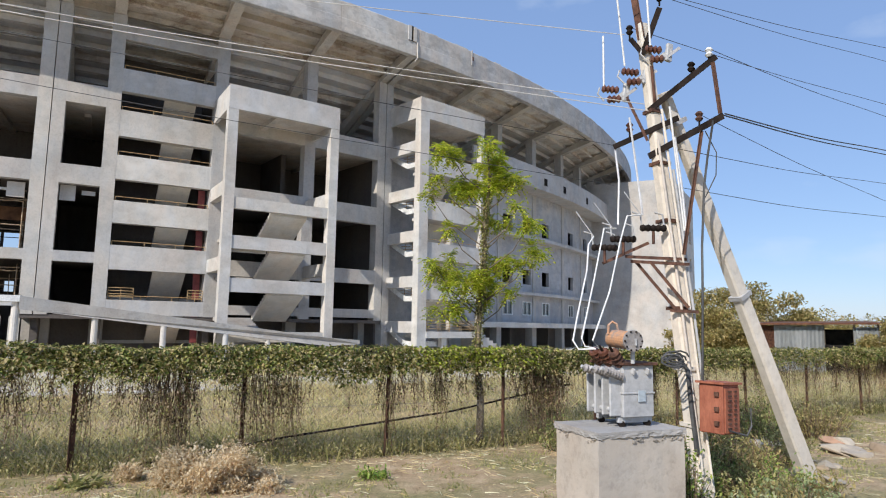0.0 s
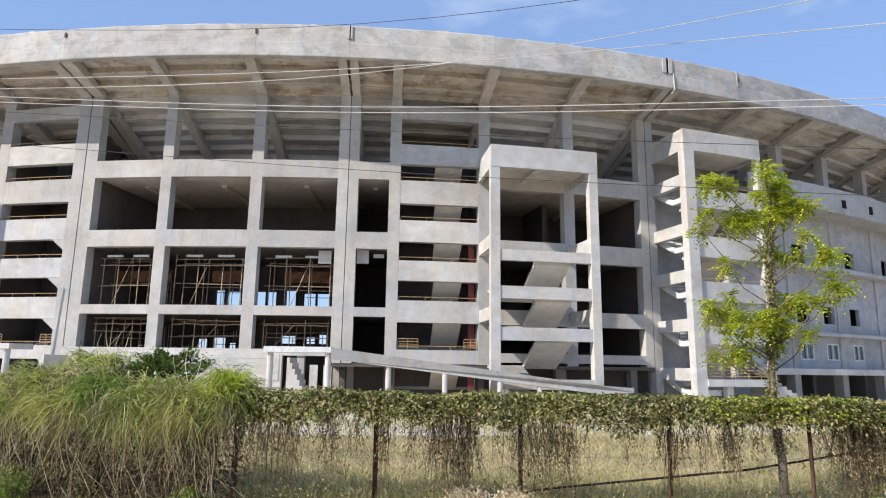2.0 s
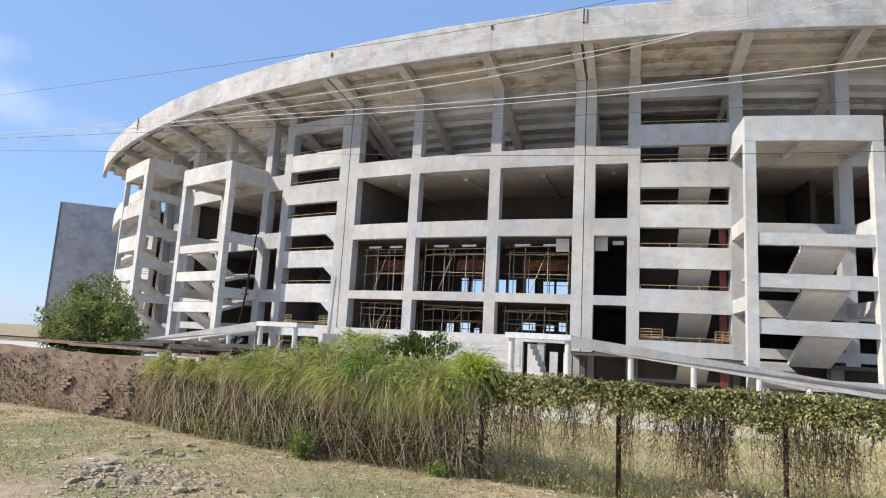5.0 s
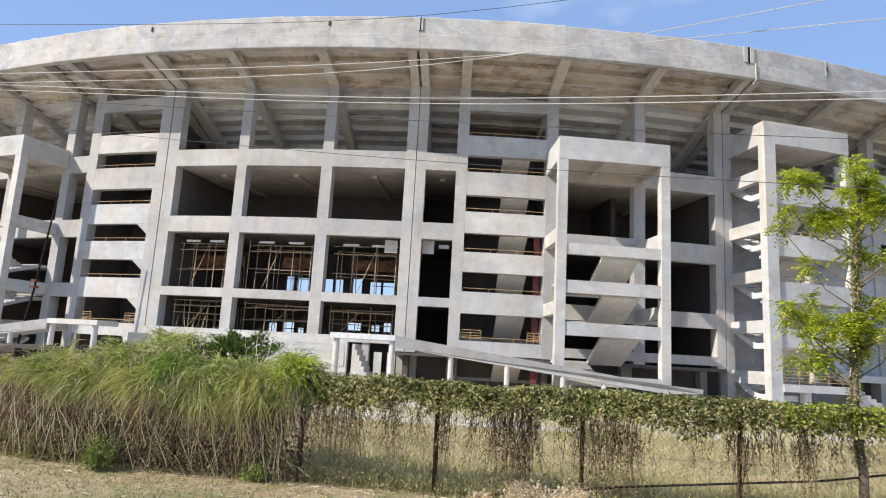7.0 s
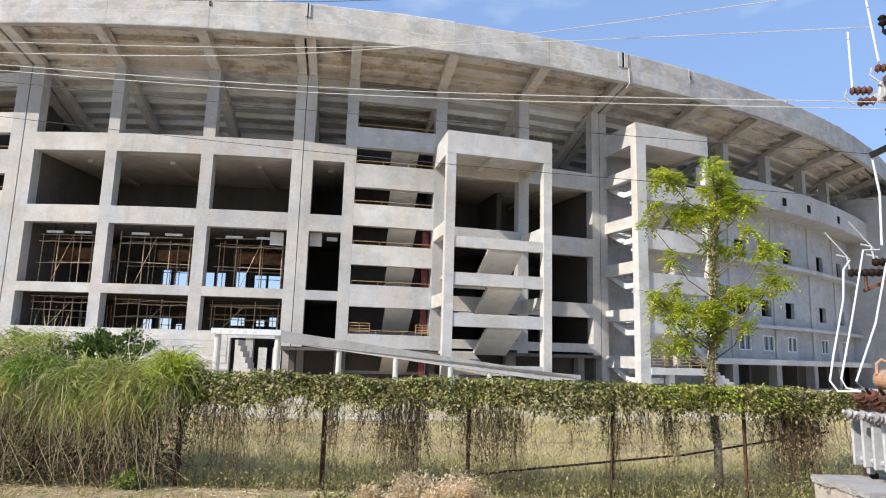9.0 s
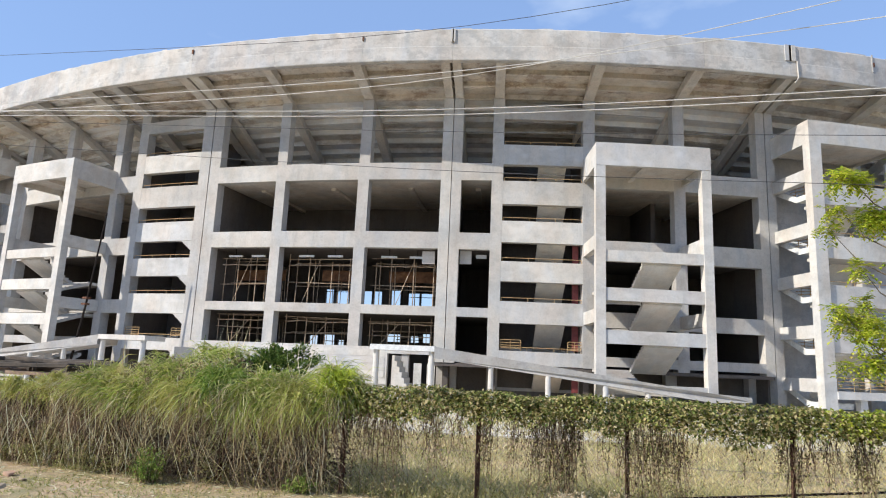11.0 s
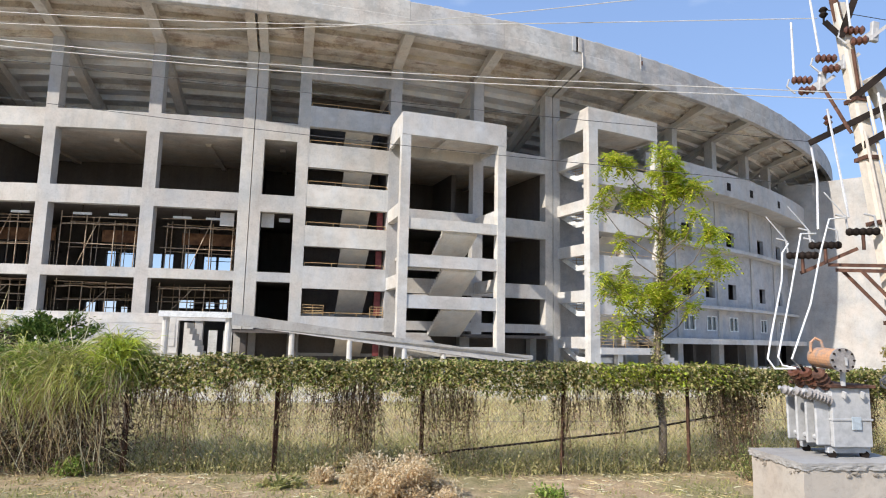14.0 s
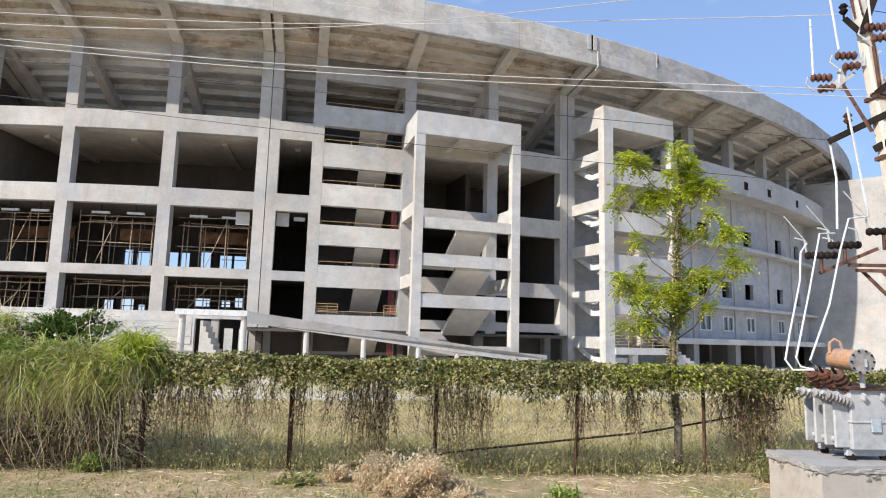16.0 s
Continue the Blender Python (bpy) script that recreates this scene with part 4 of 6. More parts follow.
def crest_at(x):
    pts = ((-30, 1.5), (-20, 1.55), (-15.5, 1.52), (-13.6, 1.62), (-12.2, 1.95), (-11.0, 2.22), (-9.7, 2.32), (-8.9, 2.02), (-8.3, 1.98), (-7.9, 1.8), (-7.4, 1.5))
    for (x0, z0), (x1, z1) in zip(pts, pts[1:]):
        if x0 <= x <= x1:
            return z0 + (z1 - z0) * (x - x0) / (x1 - x0)
    return 1.5


def hanging(soup, root, d, n, count, ln0, ln1, spread, lean, w0=0.0025, w1=0.006):
    """A bunch of limp stems that fall together from one root."""
    for _ in range(count):
        ln = random.uniform(ln0, ln1)
        out = abs(random.gauss(0.1, 0.09))
        u, tilt = random.gauss(0, spread), lean + random.gauss(0, 0.12)
        ph = random.uniform(0, 6)
        pts = []
        for i in range(6):
            f = i / 5
            o = out * math.sin(min(1.0, f * 1.5) * math.pi / 2) + random.uniform(-0.015, 0.015)
            e = d * (u * (0.4 + 0.6 * f) + tilt * f * ln + 0.03 * math.sin(ph + 6 * f)) + n * o
            pts.append(Vector((root.x + e.x, root.y + e.y, max(0.015, root.z + 0.04 * math.sin(f * 3.1) * (1 - f) - ln * f))))
        soup.strand(pts, random.uniform(w0, w1))


bright, bleached, dense, limes = Soup(), Soup(), Soup(), Soup()
DENSE = leafy("deep green creeper leaves", [(0.0, (0.05, 0.10, 0.02)), (0.5, (0.13, 0.22, 0.04)), (0.85, (0.26, 0.36, 0.07)), (1.0, (0.40, 0.42, 0.14))])
s, s_end = fence_at(-24), fence_at(-7.4)
while s < s_end:
    p, d = along_fence(s)
    n = Vector((d.y, -d.x))                  # towards the road
    zc = crest_at(p.x) + 0.16 * noise.noise(Vector((s * 1.3, 3, 0))) + 0.08 * noise.noise(Vector((s * 4.1, 3, 0)))
    rich = 1.0 if -15.2 < p.x < -7.8 else 0.45 if p.x > -16 else 0.14
    tuft = noise.noise(Vector((s * 1.5, 14, 0))) + 0.7 * noise.noise(Vector((s * 4.3, 33, 0)))
    lean = 0.3 * noise.noise(Vector((s * 2.9, 55, 0)))
    if random.random() < rich * 0.75:        # bunches fall from different heights and depths
        for _ in range(1 + int(max(0.0, 1.0 + 3.0 * tuft))):
            z0 = zc - random.uniform(0.2, 1.1)
            root = Vector((p.x, p.y, z0)) + Vector((n.x, n.y, 0)) * (random.uniform(-0.05, 0.3) + 0.18 * tuft)
            hanging(bleached if random.random() < 0.08 else straw, root, d, n, random.randint(3, 9), 0.15 * z0, random.uniform(0.35, 1.0) * z0, random.uniform(0.04, 0.2), lean + random.gauss(0, 0.25))
    for _ in range(int(26 * rich)):          # loose twigs lying any way through the straw
        b = p + n * (random.uniform(0.0, 0.42) + 0.1 * tuft)
        a0 = Vector((b.x, b.y, random.uniform(0.04, zc - 0.25)))
        k = random.uniform(0.12, 0.5)
        d3 = Vector((d.x, d.y, 0)) * random.gauss(0, 0.7) * k + Vector((n.x, n.y, 0)) * random.uniform(-0.15, 0.2) * k + Vector((0, 0, random.gauss(-0.5, 0.7) * k))
        e = a0 + d3
        e.z = max(0.02, e.z)
        (bleached if random.random() < 0.13 else straw).strand([a0, a0.lerp(e, 0.5) + rvec(0.07 * k + 0.02), e], random.uniform(0.002, 0.0055))
    for _ in range(int(95 * rich)):          # dark withered leaves by the wire, for shade behind the straw
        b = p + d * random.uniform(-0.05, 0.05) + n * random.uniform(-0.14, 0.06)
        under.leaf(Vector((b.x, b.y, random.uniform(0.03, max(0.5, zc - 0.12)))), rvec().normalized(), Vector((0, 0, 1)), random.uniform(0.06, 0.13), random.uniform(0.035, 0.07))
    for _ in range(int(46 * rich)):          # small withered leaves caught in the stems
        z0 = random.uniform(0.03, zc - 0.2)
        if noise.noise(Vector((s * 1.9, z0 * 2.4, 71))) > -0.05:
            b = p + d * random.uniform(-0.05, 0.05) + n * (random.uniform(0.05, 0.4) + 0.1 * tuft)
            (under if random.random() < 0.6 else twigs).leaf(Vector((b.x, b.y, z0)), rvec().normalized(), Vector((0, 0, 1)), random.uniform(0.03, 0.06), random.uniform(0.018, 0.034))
    lo = noise.noise(Vector((s * 0.55, 41, 0))) + (0.3 if -14.8 < p.x < -11.2 else -0.3)
    for _ in range(int(max(0, 40 + 150 * lo) * (0.25 + rich * 0.75))):   # small olive leaves low down
        b = p + d * random.uniform(-0.05, 0.05) + n * random.uniform(0.05, 0.38)
        z0 = abs(random.gauss(0.1, 0.45))
        if noise.noise(Vector((s * 2.2, z0 * 3.0, 6))) > -0.12 and z0 < zc - 0.3:
            twigs.leaf(Vector((b.x, b.y, z0)), rvec().normalized(), Vector((0, 0, 1)), random.uniform(0.035, 0.07), random.uniform(0.02, 0.04))
    s += 0.045


def mound(x, off, z, rx, ry, rz, blades, leaves, soup, droop=1.0):
    """A cushion of grass toppled over the fence: blades comb outwards over it and hang at its front."""
    p, d = along_fence(fence_at(x))
    n = Vector((d.y, -d.x))
    c = Vector((p.x + n.x * off, p.y + n.y * off, z))
    D, N = Vector((d.x, d.y, 0)), Vector((n.x, n.y, 0))
    key = Vector((x * 3.3, off * 5.0, z))
    def skin():
        a, e = random.uniform(-0.6, math.pi + 0.6), random.uniform(-0.8, 1.5)
        v = D * math.cos(a) * math.cos(e) * rx + N * math.sin(a) * math.cos(e) * ry + Vector((0, 0, math.sin(e) * rz))
        q = 0.82 + 0.75 * noise.noise(key + v * 3.4) + random.uniform(-0.1, 0.06)
        return v * q
    for _ in range(blades):
        v = skin()
        o = v.normalized()
        ln = random.uniform(0.1, 0.5) * (0.7 + 0.5 * droop * random.random())
        lie = (o * 0.45 + N * 0.25 + D * noise.noise(key + v * 1.7) * 1.8 + rvec(1.15)).normalized()
        tip = c + v + Vector((lie.x * ln, lie.y * ln, lie.z * ln * 0.5 - ln * random.uniform(-0.1, 0.7) * droop))
        soup.blade(c + v, tip, random.uniform(0.008, 0.017), (c + v + tip) * 0.5 + Vector((0, 0, ln * 0.22)))
    for _ in range(int(leaves * 1.7)):
        v = skin() * random.uniform(0.7, 1.02)
        soup.leaf(c + v, (rvec() + v.normalized()).normalized(), Vector((0, 0, 1)), random.uniform(0.045, 0.1), random.uniform(0.03, 0.055))
    for _ in range(int(blades / 110)):
        k = random.uniform(-0.9, 0.9)
        root = c + D * rx * k + N * ry * random.uniform(0.4, 0.95) + Vector((0, 0, -rz * random.uniform(-0.3, 0.2)))
        hanging(bleached if random.random() < 0.45 else straw, root, d, n, random.randint(4, 10), 0.3, random.uniform(0.5, 1.1), 0.06, random.uniform(-0.25, 0.45), 0.002, 0.0045)


mound(-9.15, -0.7, 1.86, 1.05, 0.5, 0.56, 500, 4600, dense, 0.4)
mound(-10, -0.1, 1.8, 0.76, 0.4, 0.51, 1500, 1300, fresh)
mound(-9.7, 0.28, 1.67, 0.5, 0.34, 0.37, 1200, 500, bright, 1.5)
mound(-8.75, 0.2, 1.6, 0.67, 0.34, 0.4, 1300, 900, fresh, 1.4)
mound(-7.75, 0.12, 1.63, 0.51, 0.34, 0.46, 1300, 700, fresh, 1.5)
mound(-8.3, 0.34, 1.42, 0.5, 0.26, 0.34, 900, 200, yellow, 1.7)
mound(-9.1, 0.36, 1.4, 0.5, 0.26, 0.34, 800, 300, fresh, 1.7)
mound(-10.3, 0.36, 1.45, 0.6, 0.26, 0.32, 900, 300, yellow, 1.6)
mound(-11.4, 0.3, 1.42, 0.6, 0.26, 0.32, 800, 300, fresh, 1.5)
mound(-12.2, 0.25, 1.5, 0.55, 0.26, 0.28, 700, 500, fresh, 1.2)
mound(-14.3, 0.1, 1.3, 0.6, 0.26, 0.24, 600, 700, yellow, 1.0)
mound(-7.62, 0.2, 1.72, 0.3, 0.25, 0.26, 500, 900, limes, 0.9)
mound(-7.45, 0, 1.6, 0.37, 0.3, 0.33, 300, 900, bright, 0.8)
mound(-10.75, 0.1, 1.67, 0.73, 0.36, 0.4, 1400, 900, fresh, 1.3)
mound(-11.1, -0.45, 1.77, 0.73, 0.4, 0.4, 800, 900, fresh, 0.5)
mound(-11.7, 0.1, 1.57, 0.73, 0.3, 0.31, 900, 700, yellow, 1.2)
mound(-12.7, 0.05, 1.5, 0.79, 0.28, 0.3, 900, 900, yellow, 1.0)
mound(-13.5, 0.05, 1.38, 0.61, 0.25, 0.28, 400, 600, yellow, 1.0)
mound(-15.3, 0.1, 1.34, 0.67, 0.28, 0.3, 500, 700, yellow, 1.2)
for _ in range(220):                          # long arching seed stalks
    x = random.uniform(-13.5, -7.7)
    p, d = along_fence(fence_at(x))
    n = Vector((d.y, -d.x))
    base = Vector((p.x + n.x * 0.2, p.y + n.y * 0.2, crest_at(x) - 0.25))
    ln = random.uniform(0.4, 0.9)
    sw = d * random.uniform(-0.7, 0.9) + n * random.uniform(0.1, 0.6)
    tip = base + Vector((sw.x * ln, sw.y * ln, random.uniform(-0.7, 0.15) * ln))
    bleached.blade(base, tip, 0.007, (base + tip) * 0.5 + Vector((0, 0, 0.22 * ln)))
for _ in range(30):                           # a few tall upright stalks
    x = random.choice((-9.9, -9.6, -8.4, -11.9, -12.6)) + random.uniform(-0.2, 0.2)
    p, d = along_fence(fence_at(x))
    base = Vector((p.x, p.y, crest_at(x) - 0.3))
    tip = base + Vector((random.uniform(-0.35, 0.35), random.uniform(-0.1, 0.1), random.uniform(0.5, 0.95)))
    bleached.blade(base, tip, 0.012, (base + tip) * 0.5 + Vector((random.uniform(-0.1, 0.1), 0, 0.1)))
for _ in range(300):                          # thick bleached stalks fallen across the straw
    x = random.uniform(-15.6, -7.7)
    p, d = along_fence(fence_at(x))
    n = Vector((d.y, -d.x))
    off = random.uniform(0.22, 0.5)
    z0 = random.uniform(0.35, 1.0) * (crest_at(x) - 0.35)
    a0 = Vector((p.x + n.x * off, p.y + n.y * off, z0))
    ln, slant = random.uniform(0.3, 1.1), random.gauss(0.05, 0.38)
    e = a0 + Vector((d.x * slant * ln + n.x * 0.12, d.y * slant * ln + n.y * 0.12, -min(z0 - 0.02, ln)))
    bleached.strand([a0, a0.lerp(e, 0.35) + rvec(0.05), a0.lerp(e, 0.7) + rvec(0.04), e], random.uniform(0.003, 0.0065))
for o, m, nm in ((straw, STRAW, "hanging_straw"), (fresh, TOPGREEN, "green_top"), (dense, DENSE, "dense_creeper"), (limes, VINE_LIME, "lime_tuft"), (bright, VINE_GREEN, "fresh_tuft"), (yellow, YELLOWED, "yellowed_top"), (bleached, PALE, "bleached_straw"), (under, UNDER, "withered_layer"), (twigs, OLIVE, "olive_leaves")):
    ob = o.make(nm, m, heap)
    ob["kind"] = "stuff"

# low mud wall and lean-to roof behind the far stretch of fence
MUD = plain("brown mud plaster and brick", (0.15, 0.10, 0.068), (0.34, 0.24, 0.17), 2.2, 0.95, 0.0, (1, 1, 1.6), 0.6)
BRICK = plain("weathered brown brick", (0.17, 0.11, 0.075), (0.37, 0.26, 0.18), 5.0, 0.95)
wall_low = thing("boundary_wall", "low brown mud-plastered wall behind the fence", "wall", at=(-21.0, 4.9, 0))
for xa, xb, ht in ((-30.0, -24.2, 1.62), (-24.2, -19.6, 1.58), (-19.6, -15.6, 1.55), (-15.6, -12.2, 1.5)):
    pa, da = along_fence(fence_at(xa))
    pb, _ = along_fence(fence_at(xb))
    nn = Vector((-da.y, da.x))
    mid = (pa + pb) / 2 + nn * 0.2
    bm = bmesh.new()
    block(bm, ((pb - pa).length, 0.3, ht), pose(mid.x, mid.y, ht / 2 - 0.02, 0, 0, math.degrees(math.atan2(da.y, da.x))))
    bmesh.ops.subdivide_edges(bm, edges=bm.edges, cuts=7, use_grid_fill=True)
    for v in bm.verts:
        v.co += Vector(noise.noise_vector(v.co * 2.3)) * 0.05
    length = part("wall_length", bm, MUD, wall_low)
    if -19 < xb < -15:                              # plaster has fallen and shows the brick courses
        face, ang = pb - da * 2.4 + nn * 0.088, math.degrees(math.atan2(da.y, da.x))
        one = bmesh.new()
        block(one, (0.215, 0.09, 0.066), Matrix.Identity(4))
        bmesh.ops.bevel(one, geom=one.edges, offset=0.006, segments=1, affect="EDGES")
        brick_mesh = bpy.data.meshes.new("brick")
        one.to_mesh(brick_mesh)
        brick_mesh.materials.append(BRICK)
        for row in range(11):
            for col in range(11):
                u, z = (col - 5 + 0.5 * (row % 2)) * 0.228, 0.1 + 0.078 * row
                if noise.noise(Vector((u * 1.6, z * 2.2, 4))) < 0.1:
                    continue
                b = face + da * u
                ob = new("brick", brick_mesh)
                ob.parent = length
                ob.matrix_basis = pose(b.x, b.y, z, random.uniform(-1, 1), 0, ang) @ Matrix.Translation((0, random.uniform(-0.02, 0.01), 0))
    roof_c = (pa + pb) / 2 + nn * 2.1
    bm = bmesh.new()
    block(bm, ((pb - pa).length + 0.1, 3.2, 0.07), pose(roof_c.x, roof_c.y, ht + 0.12, -1.5, 0, math.degrees(math.atan2(da.y, da.x))))
    part("roof_slab", bm, MUD, wall_low)
SOOT = plain("old dark timber", (0.03, 0.025, 0.02), (0.11, 0.085, 0.065), 6.0, 0.9, 0.0, (0.3, 1, 1))
random.seed(19)
for k in range(14):
    x = -17.6 + 0.36 * k + random.uniform(-0.3, 0.3)
    pk, dk = along_fence(fence_at(x))
    nn = Vector((-dk.y, dk.x))
    c = pk + nn * random.uniform(0.5, 1.7)
    ln = random.uniform(1.6, 3.4)
    bm = bmesh.new()
    block(bm, (ln, 0.18, 0.09), pose(c.x, c.y, 1.752 + 0.085 * (k % 3), random.uniform(-4, 4), random.uniform(-2, 2), math.degrees(math.atan2(dk.y, dk.x)) + random.uniform(-14, 14)))
    bmesh.ops.bevel(bm, geom=bm.edges, offset=0.01, segments=1, affect="EDGES")
    tagged(part("plank", bm, SOOT), "dark weathered timber lying on the lean-to roof", "timber", "timber on the low roof")

# weeds along the foot of the fence
weeds = Soup()
random.seed(8)
s = fence_at(-20)
while s < fence_at(14):
    p, d = along_fence(s)
    n = Vector((d.y, -d.x))
    amp = 0.5 + 0.5 * noise.noise(Vector((s * 0.7, 80, 0)))
    for _ in range(int((34 if p.x > -7.5 else 12) * (0.4 + amp))):   # small leaves climbing the wire
        b = p + d * random.uniform(-0.05, 0.05) + n * random.gauss(0.0, 0.12)
        weeds.leaf(Vector((b.x, b.y, min(0.75, random.expovariate(5.5)))), rvec().normalized(), Vector((0, 0, 1)), random.uniform(0.03, 0.065), random.uniform(0.02, 0.04))
    for _ in range(3):
        b = p + d * random.uniform(-0.05, 0.05) + n * random.gauss(0.02, 0.16)
        ln = random.uniform(0.08, 0.38) * (0.5 + amp)
        base = Vector((b.x, b.y, 0.0))
        tip = base + Vector((random.uniform(-0.12, 0.12), random.uniform(-0.12, 0.12), ln))
        weeds.blade(base, tip, random.uniform(0.008, 0.018))
        if random.random() < 0.6:
            weeds.leaf(base.lerp(tip, random.uniform(0.4, 1)), rvec().normalized(), Vector((0, 0, 1)), random.uniform(0.04, 0.08), 0.035)
    s += 0.06
tagged(weeds.make("fence_weeds", FENCE_WEED), "olive weeds tangled along the foot of the fence", "weeds", kind="stuff")

# field of dry grass between the fence and the stadium
field, tufts = Soup(), Soup()
random.seed(11)
for i in range(95000):
    s = random.uniform(fence_at(-22), fence_at(24))
    p, d = along_fence(s)
    n = Vector((-d.y, d.x))
    dist = 0.3 + 28 * random.random() ** 1.8
    b = p + n * dist + d * random.uniform(-1, 1)
    patch = noise.noise(Vector((b.x * 0.3, b.y * 0.3, 0)))
    ln = max(0.07, (0.24 + 0.16 * patch) * random.uniform(0.4, 1.25))
    base = Vector((b.x, b.y, 0.0))
    tip = base + Vector((random.gauss(0, 0.7) * ln, random.gauss(0, 0.7) * ln, ln))
    greenish = noise.noise(Vector((b.x * 0.4, b.y * 0.4, 7))) > (-0.1 if dist < 3.0 else 0.22)
    (tufts if greenish and random.random() < 0.7 else field).blade(base, tip, random.uniform(0.008, 0.02) * (1 + dist * 0.06), base.lerp(tip, 0.5) + rvec(0.12 * ln))
for i in range(15000):
    p, d = along_fence(random.uniform(fence_at(-9), fence_at(16)))
    b = p + Vector((-d.y, d.x)) * (0.15 + 2.6 * random.random())
    ln = random.uniform(0.18, 0.5) * (0.8 + 0.6 * noise.noise(Vector((b.x * 0.8, b.y * 0.8, 4))))
    base = Vector((b.x, b.y, 0.0))
    tip = base + Vector((random.gauss(0, 0.45) * ln, random.gauss(0, 0.45) * ln, ln))
    (tufts if random.random() < 0.45 else field).blade(base, tip, random.uniform(0.007, 0.015), base.lerp(tip, 0.5) + rvec(0.12 * ln))
tagged(field.make("dry_grass_field", DRYGRASS), "field of tall straw-coloured grass before the stadium", "grass", kind="stuff")
tagged(tufts.make("olive_grass", OLIVE), "olive grass tufts growing just behind the fence", "grass", kind="stuff")

# straw litter and crumbs on the near ground
litter = Soup()
random.seed(14)
for i in range(7000):
    s = random.uniform(fence_at(-20), fence_at(10))
    p, d = along_fence(s)
    b = p + Vector((d.y, -d.x)) * (0.2 + 5.5 * random.random() ** 1.5)
    a = random.uniform(0, 6.28)
    ln = random.uniform(0.04, 0.22)
    base = Vector((b.x, b.y, ground_height(b.x, b.y) + 0.008))
    litter.blade(base, base + Vector((math.cos(a) * ln, math.sin(a) * ln, random.uniform(-0.004, 0.03))), random.uniform(0.006, 0.016))
tagged(litter.make("straw_litter", PALE), "scattered straw and dry stalks on the bare earth", "litter", kind="stuff")

# short grass on the near ground
turf = Soup()
random.seed(12)
for i in range(52000):
    s = random.uniform(fence_at(-20), fence_at(12))
    p, d = along_fence(s)
    n = Vector((d.y, -d.x))
    b = p + n * random.uniform(0.5, 6.5)
    if noise.noise(Vector((b.x * 0.55, b.y * 0.55, 2))) + 0.5 * noise.noise(Vector((b.x * 2, b.y * 2, 2))) < (-0.3 if b.x < -5 else -0.12 if b.x < -3 else 0.0):
        continue
    ln = random.uniform(0.02, 0.075)
    base = Vector((b.x, b.y, ground_height(b.x, b.y) - 0.005))
    turf.blade(base, base + Vector((random.uniform(-0.05, 0.05), random.uniform(-0.05, 0.05), ln)), random.uniform(0.008, 0.02))
tagged(turf.make("short_grass", OLIVE), "thin patchy short grass on the trampled earth", "grass", kind="stuff")


# dead pale bush before the fence
DEADLEAF = leafy("bleached pinkish dead leaves", [(0.0, (0.58, 0.42, 0.24)), (0.4, (0.78, 0.62, 0.39)), (0.8, (0.86, 0.74, 0.52)), (1.0, (0.88, 0.80, 0.62))], 0.8, 0.45)
def dead_bush(x, y, w, h, n, seed):
    random.seed(seed)
    th = thing("dead_bush", "bleached dead bush lying on the earth by the fence", "bush", at=(x, y, 0))
    so = Soup()
    plumes = [(random.gauss(0, 0.24) * w, random.gauss(0, 0.1) * w, h * random.uniform(0.35, 1.1), random.uniform(-1.1, 1.1)) for _ in range(26)]
    for _ in range(n):
        px, py, ph, lean = random.choice(plumes)
        ph *= max(0.35, 1 - abs(px) / (0.62 * w))
        base = Vector((x + px + random.gauss(0, 0.07), y + py + random.gauss(0, 0.06), 0.0))
        f0, f1 = random.uniform(0, 0.5), random.uniform(0.5, 1.0)
        a = base + Vector((lean * ph * f0, 0, ph * f0))
        tip = base + Vector((lean * ph * f1 + random.gauss(0, 0.05), random.gauss(0, 0.05), ph * f1))
        if random.random() < 0.45:
            so.blade(a, tip, random.uniform(0.004, 0.008), (a + tip) * 0.5 + rvec(0.05))
        for _ in range(3):
            so.leaf(a.lerp(tip, random.random()) + rvec(0.06), (rvec() + Vector((lean, 0, 0.3))).normalized(), Vector((0, 0, 1)), random.uniform(0.035, 0.075), random.uniform(0.018, 0.036))
    ob = so.make("stalk_mass", DEADLEAF, th)
    ob["kind"] = "stuff"
    root = bmesh.new()
    for k in range(7):
        tube(root, [(x + 0.1 * (k - 3), y, 0.0), (x + 0.13 * (k - 3), y + 0.03 * (k % 3), h * 0.3), (x + 0.2 * (k - 3), y + 0.04, h * 0.55)], 0.012, 5, 0.005)
    part("woody_stem", root, STRAW, th)


dead_bush(-3.1, 8.75, 2.0, 0.6, 6500, 21)

# ---- power pole, transformer and lines ----
CREAM = concrete("weathered cream pole concrete", (0.74, 0.69, 0.61), (0.42, 0.33, 0.25), 0.62, (0.80, 0.77, 0.70))
TANK = plain("chalky light grey tank paint", (0.36, 0.365, 0.37), (0.49, 0.49, 0.49), 2.5, 0.6, 0.0)
ORANGE = plain("peeling rust-orange paint", (0.34, 0.25, 0.20), (0.56, 0.30, 0.16), 9.0, 0.7, 0.0, stops=(0.42, 0.55))
FLANGE = plain("dull grey iron flange", (0.20, 0.185, 0.18), (0.34, 0.32, 0.31), 12.0, 0.7)
BOXRED = plain("sun-bleached red oxide paint", (0.26, 0.075, 0.04), (0.42, 0.15, 0.085), 7.0, 0.7, 0.0, (1, 1, 0.4))
BROWN = plain("glazed brown porcelain", (0.075, 0.028, 0.018), (0.17, 0.075, 0.05), 10.0, 0.25, bumps=0)
CHANNEL = plain("brown rusted channel iron", (0.055, 0.026, 0.018), (0.17, 0.08, 0.05), 10.0, 0.85, 0.1)
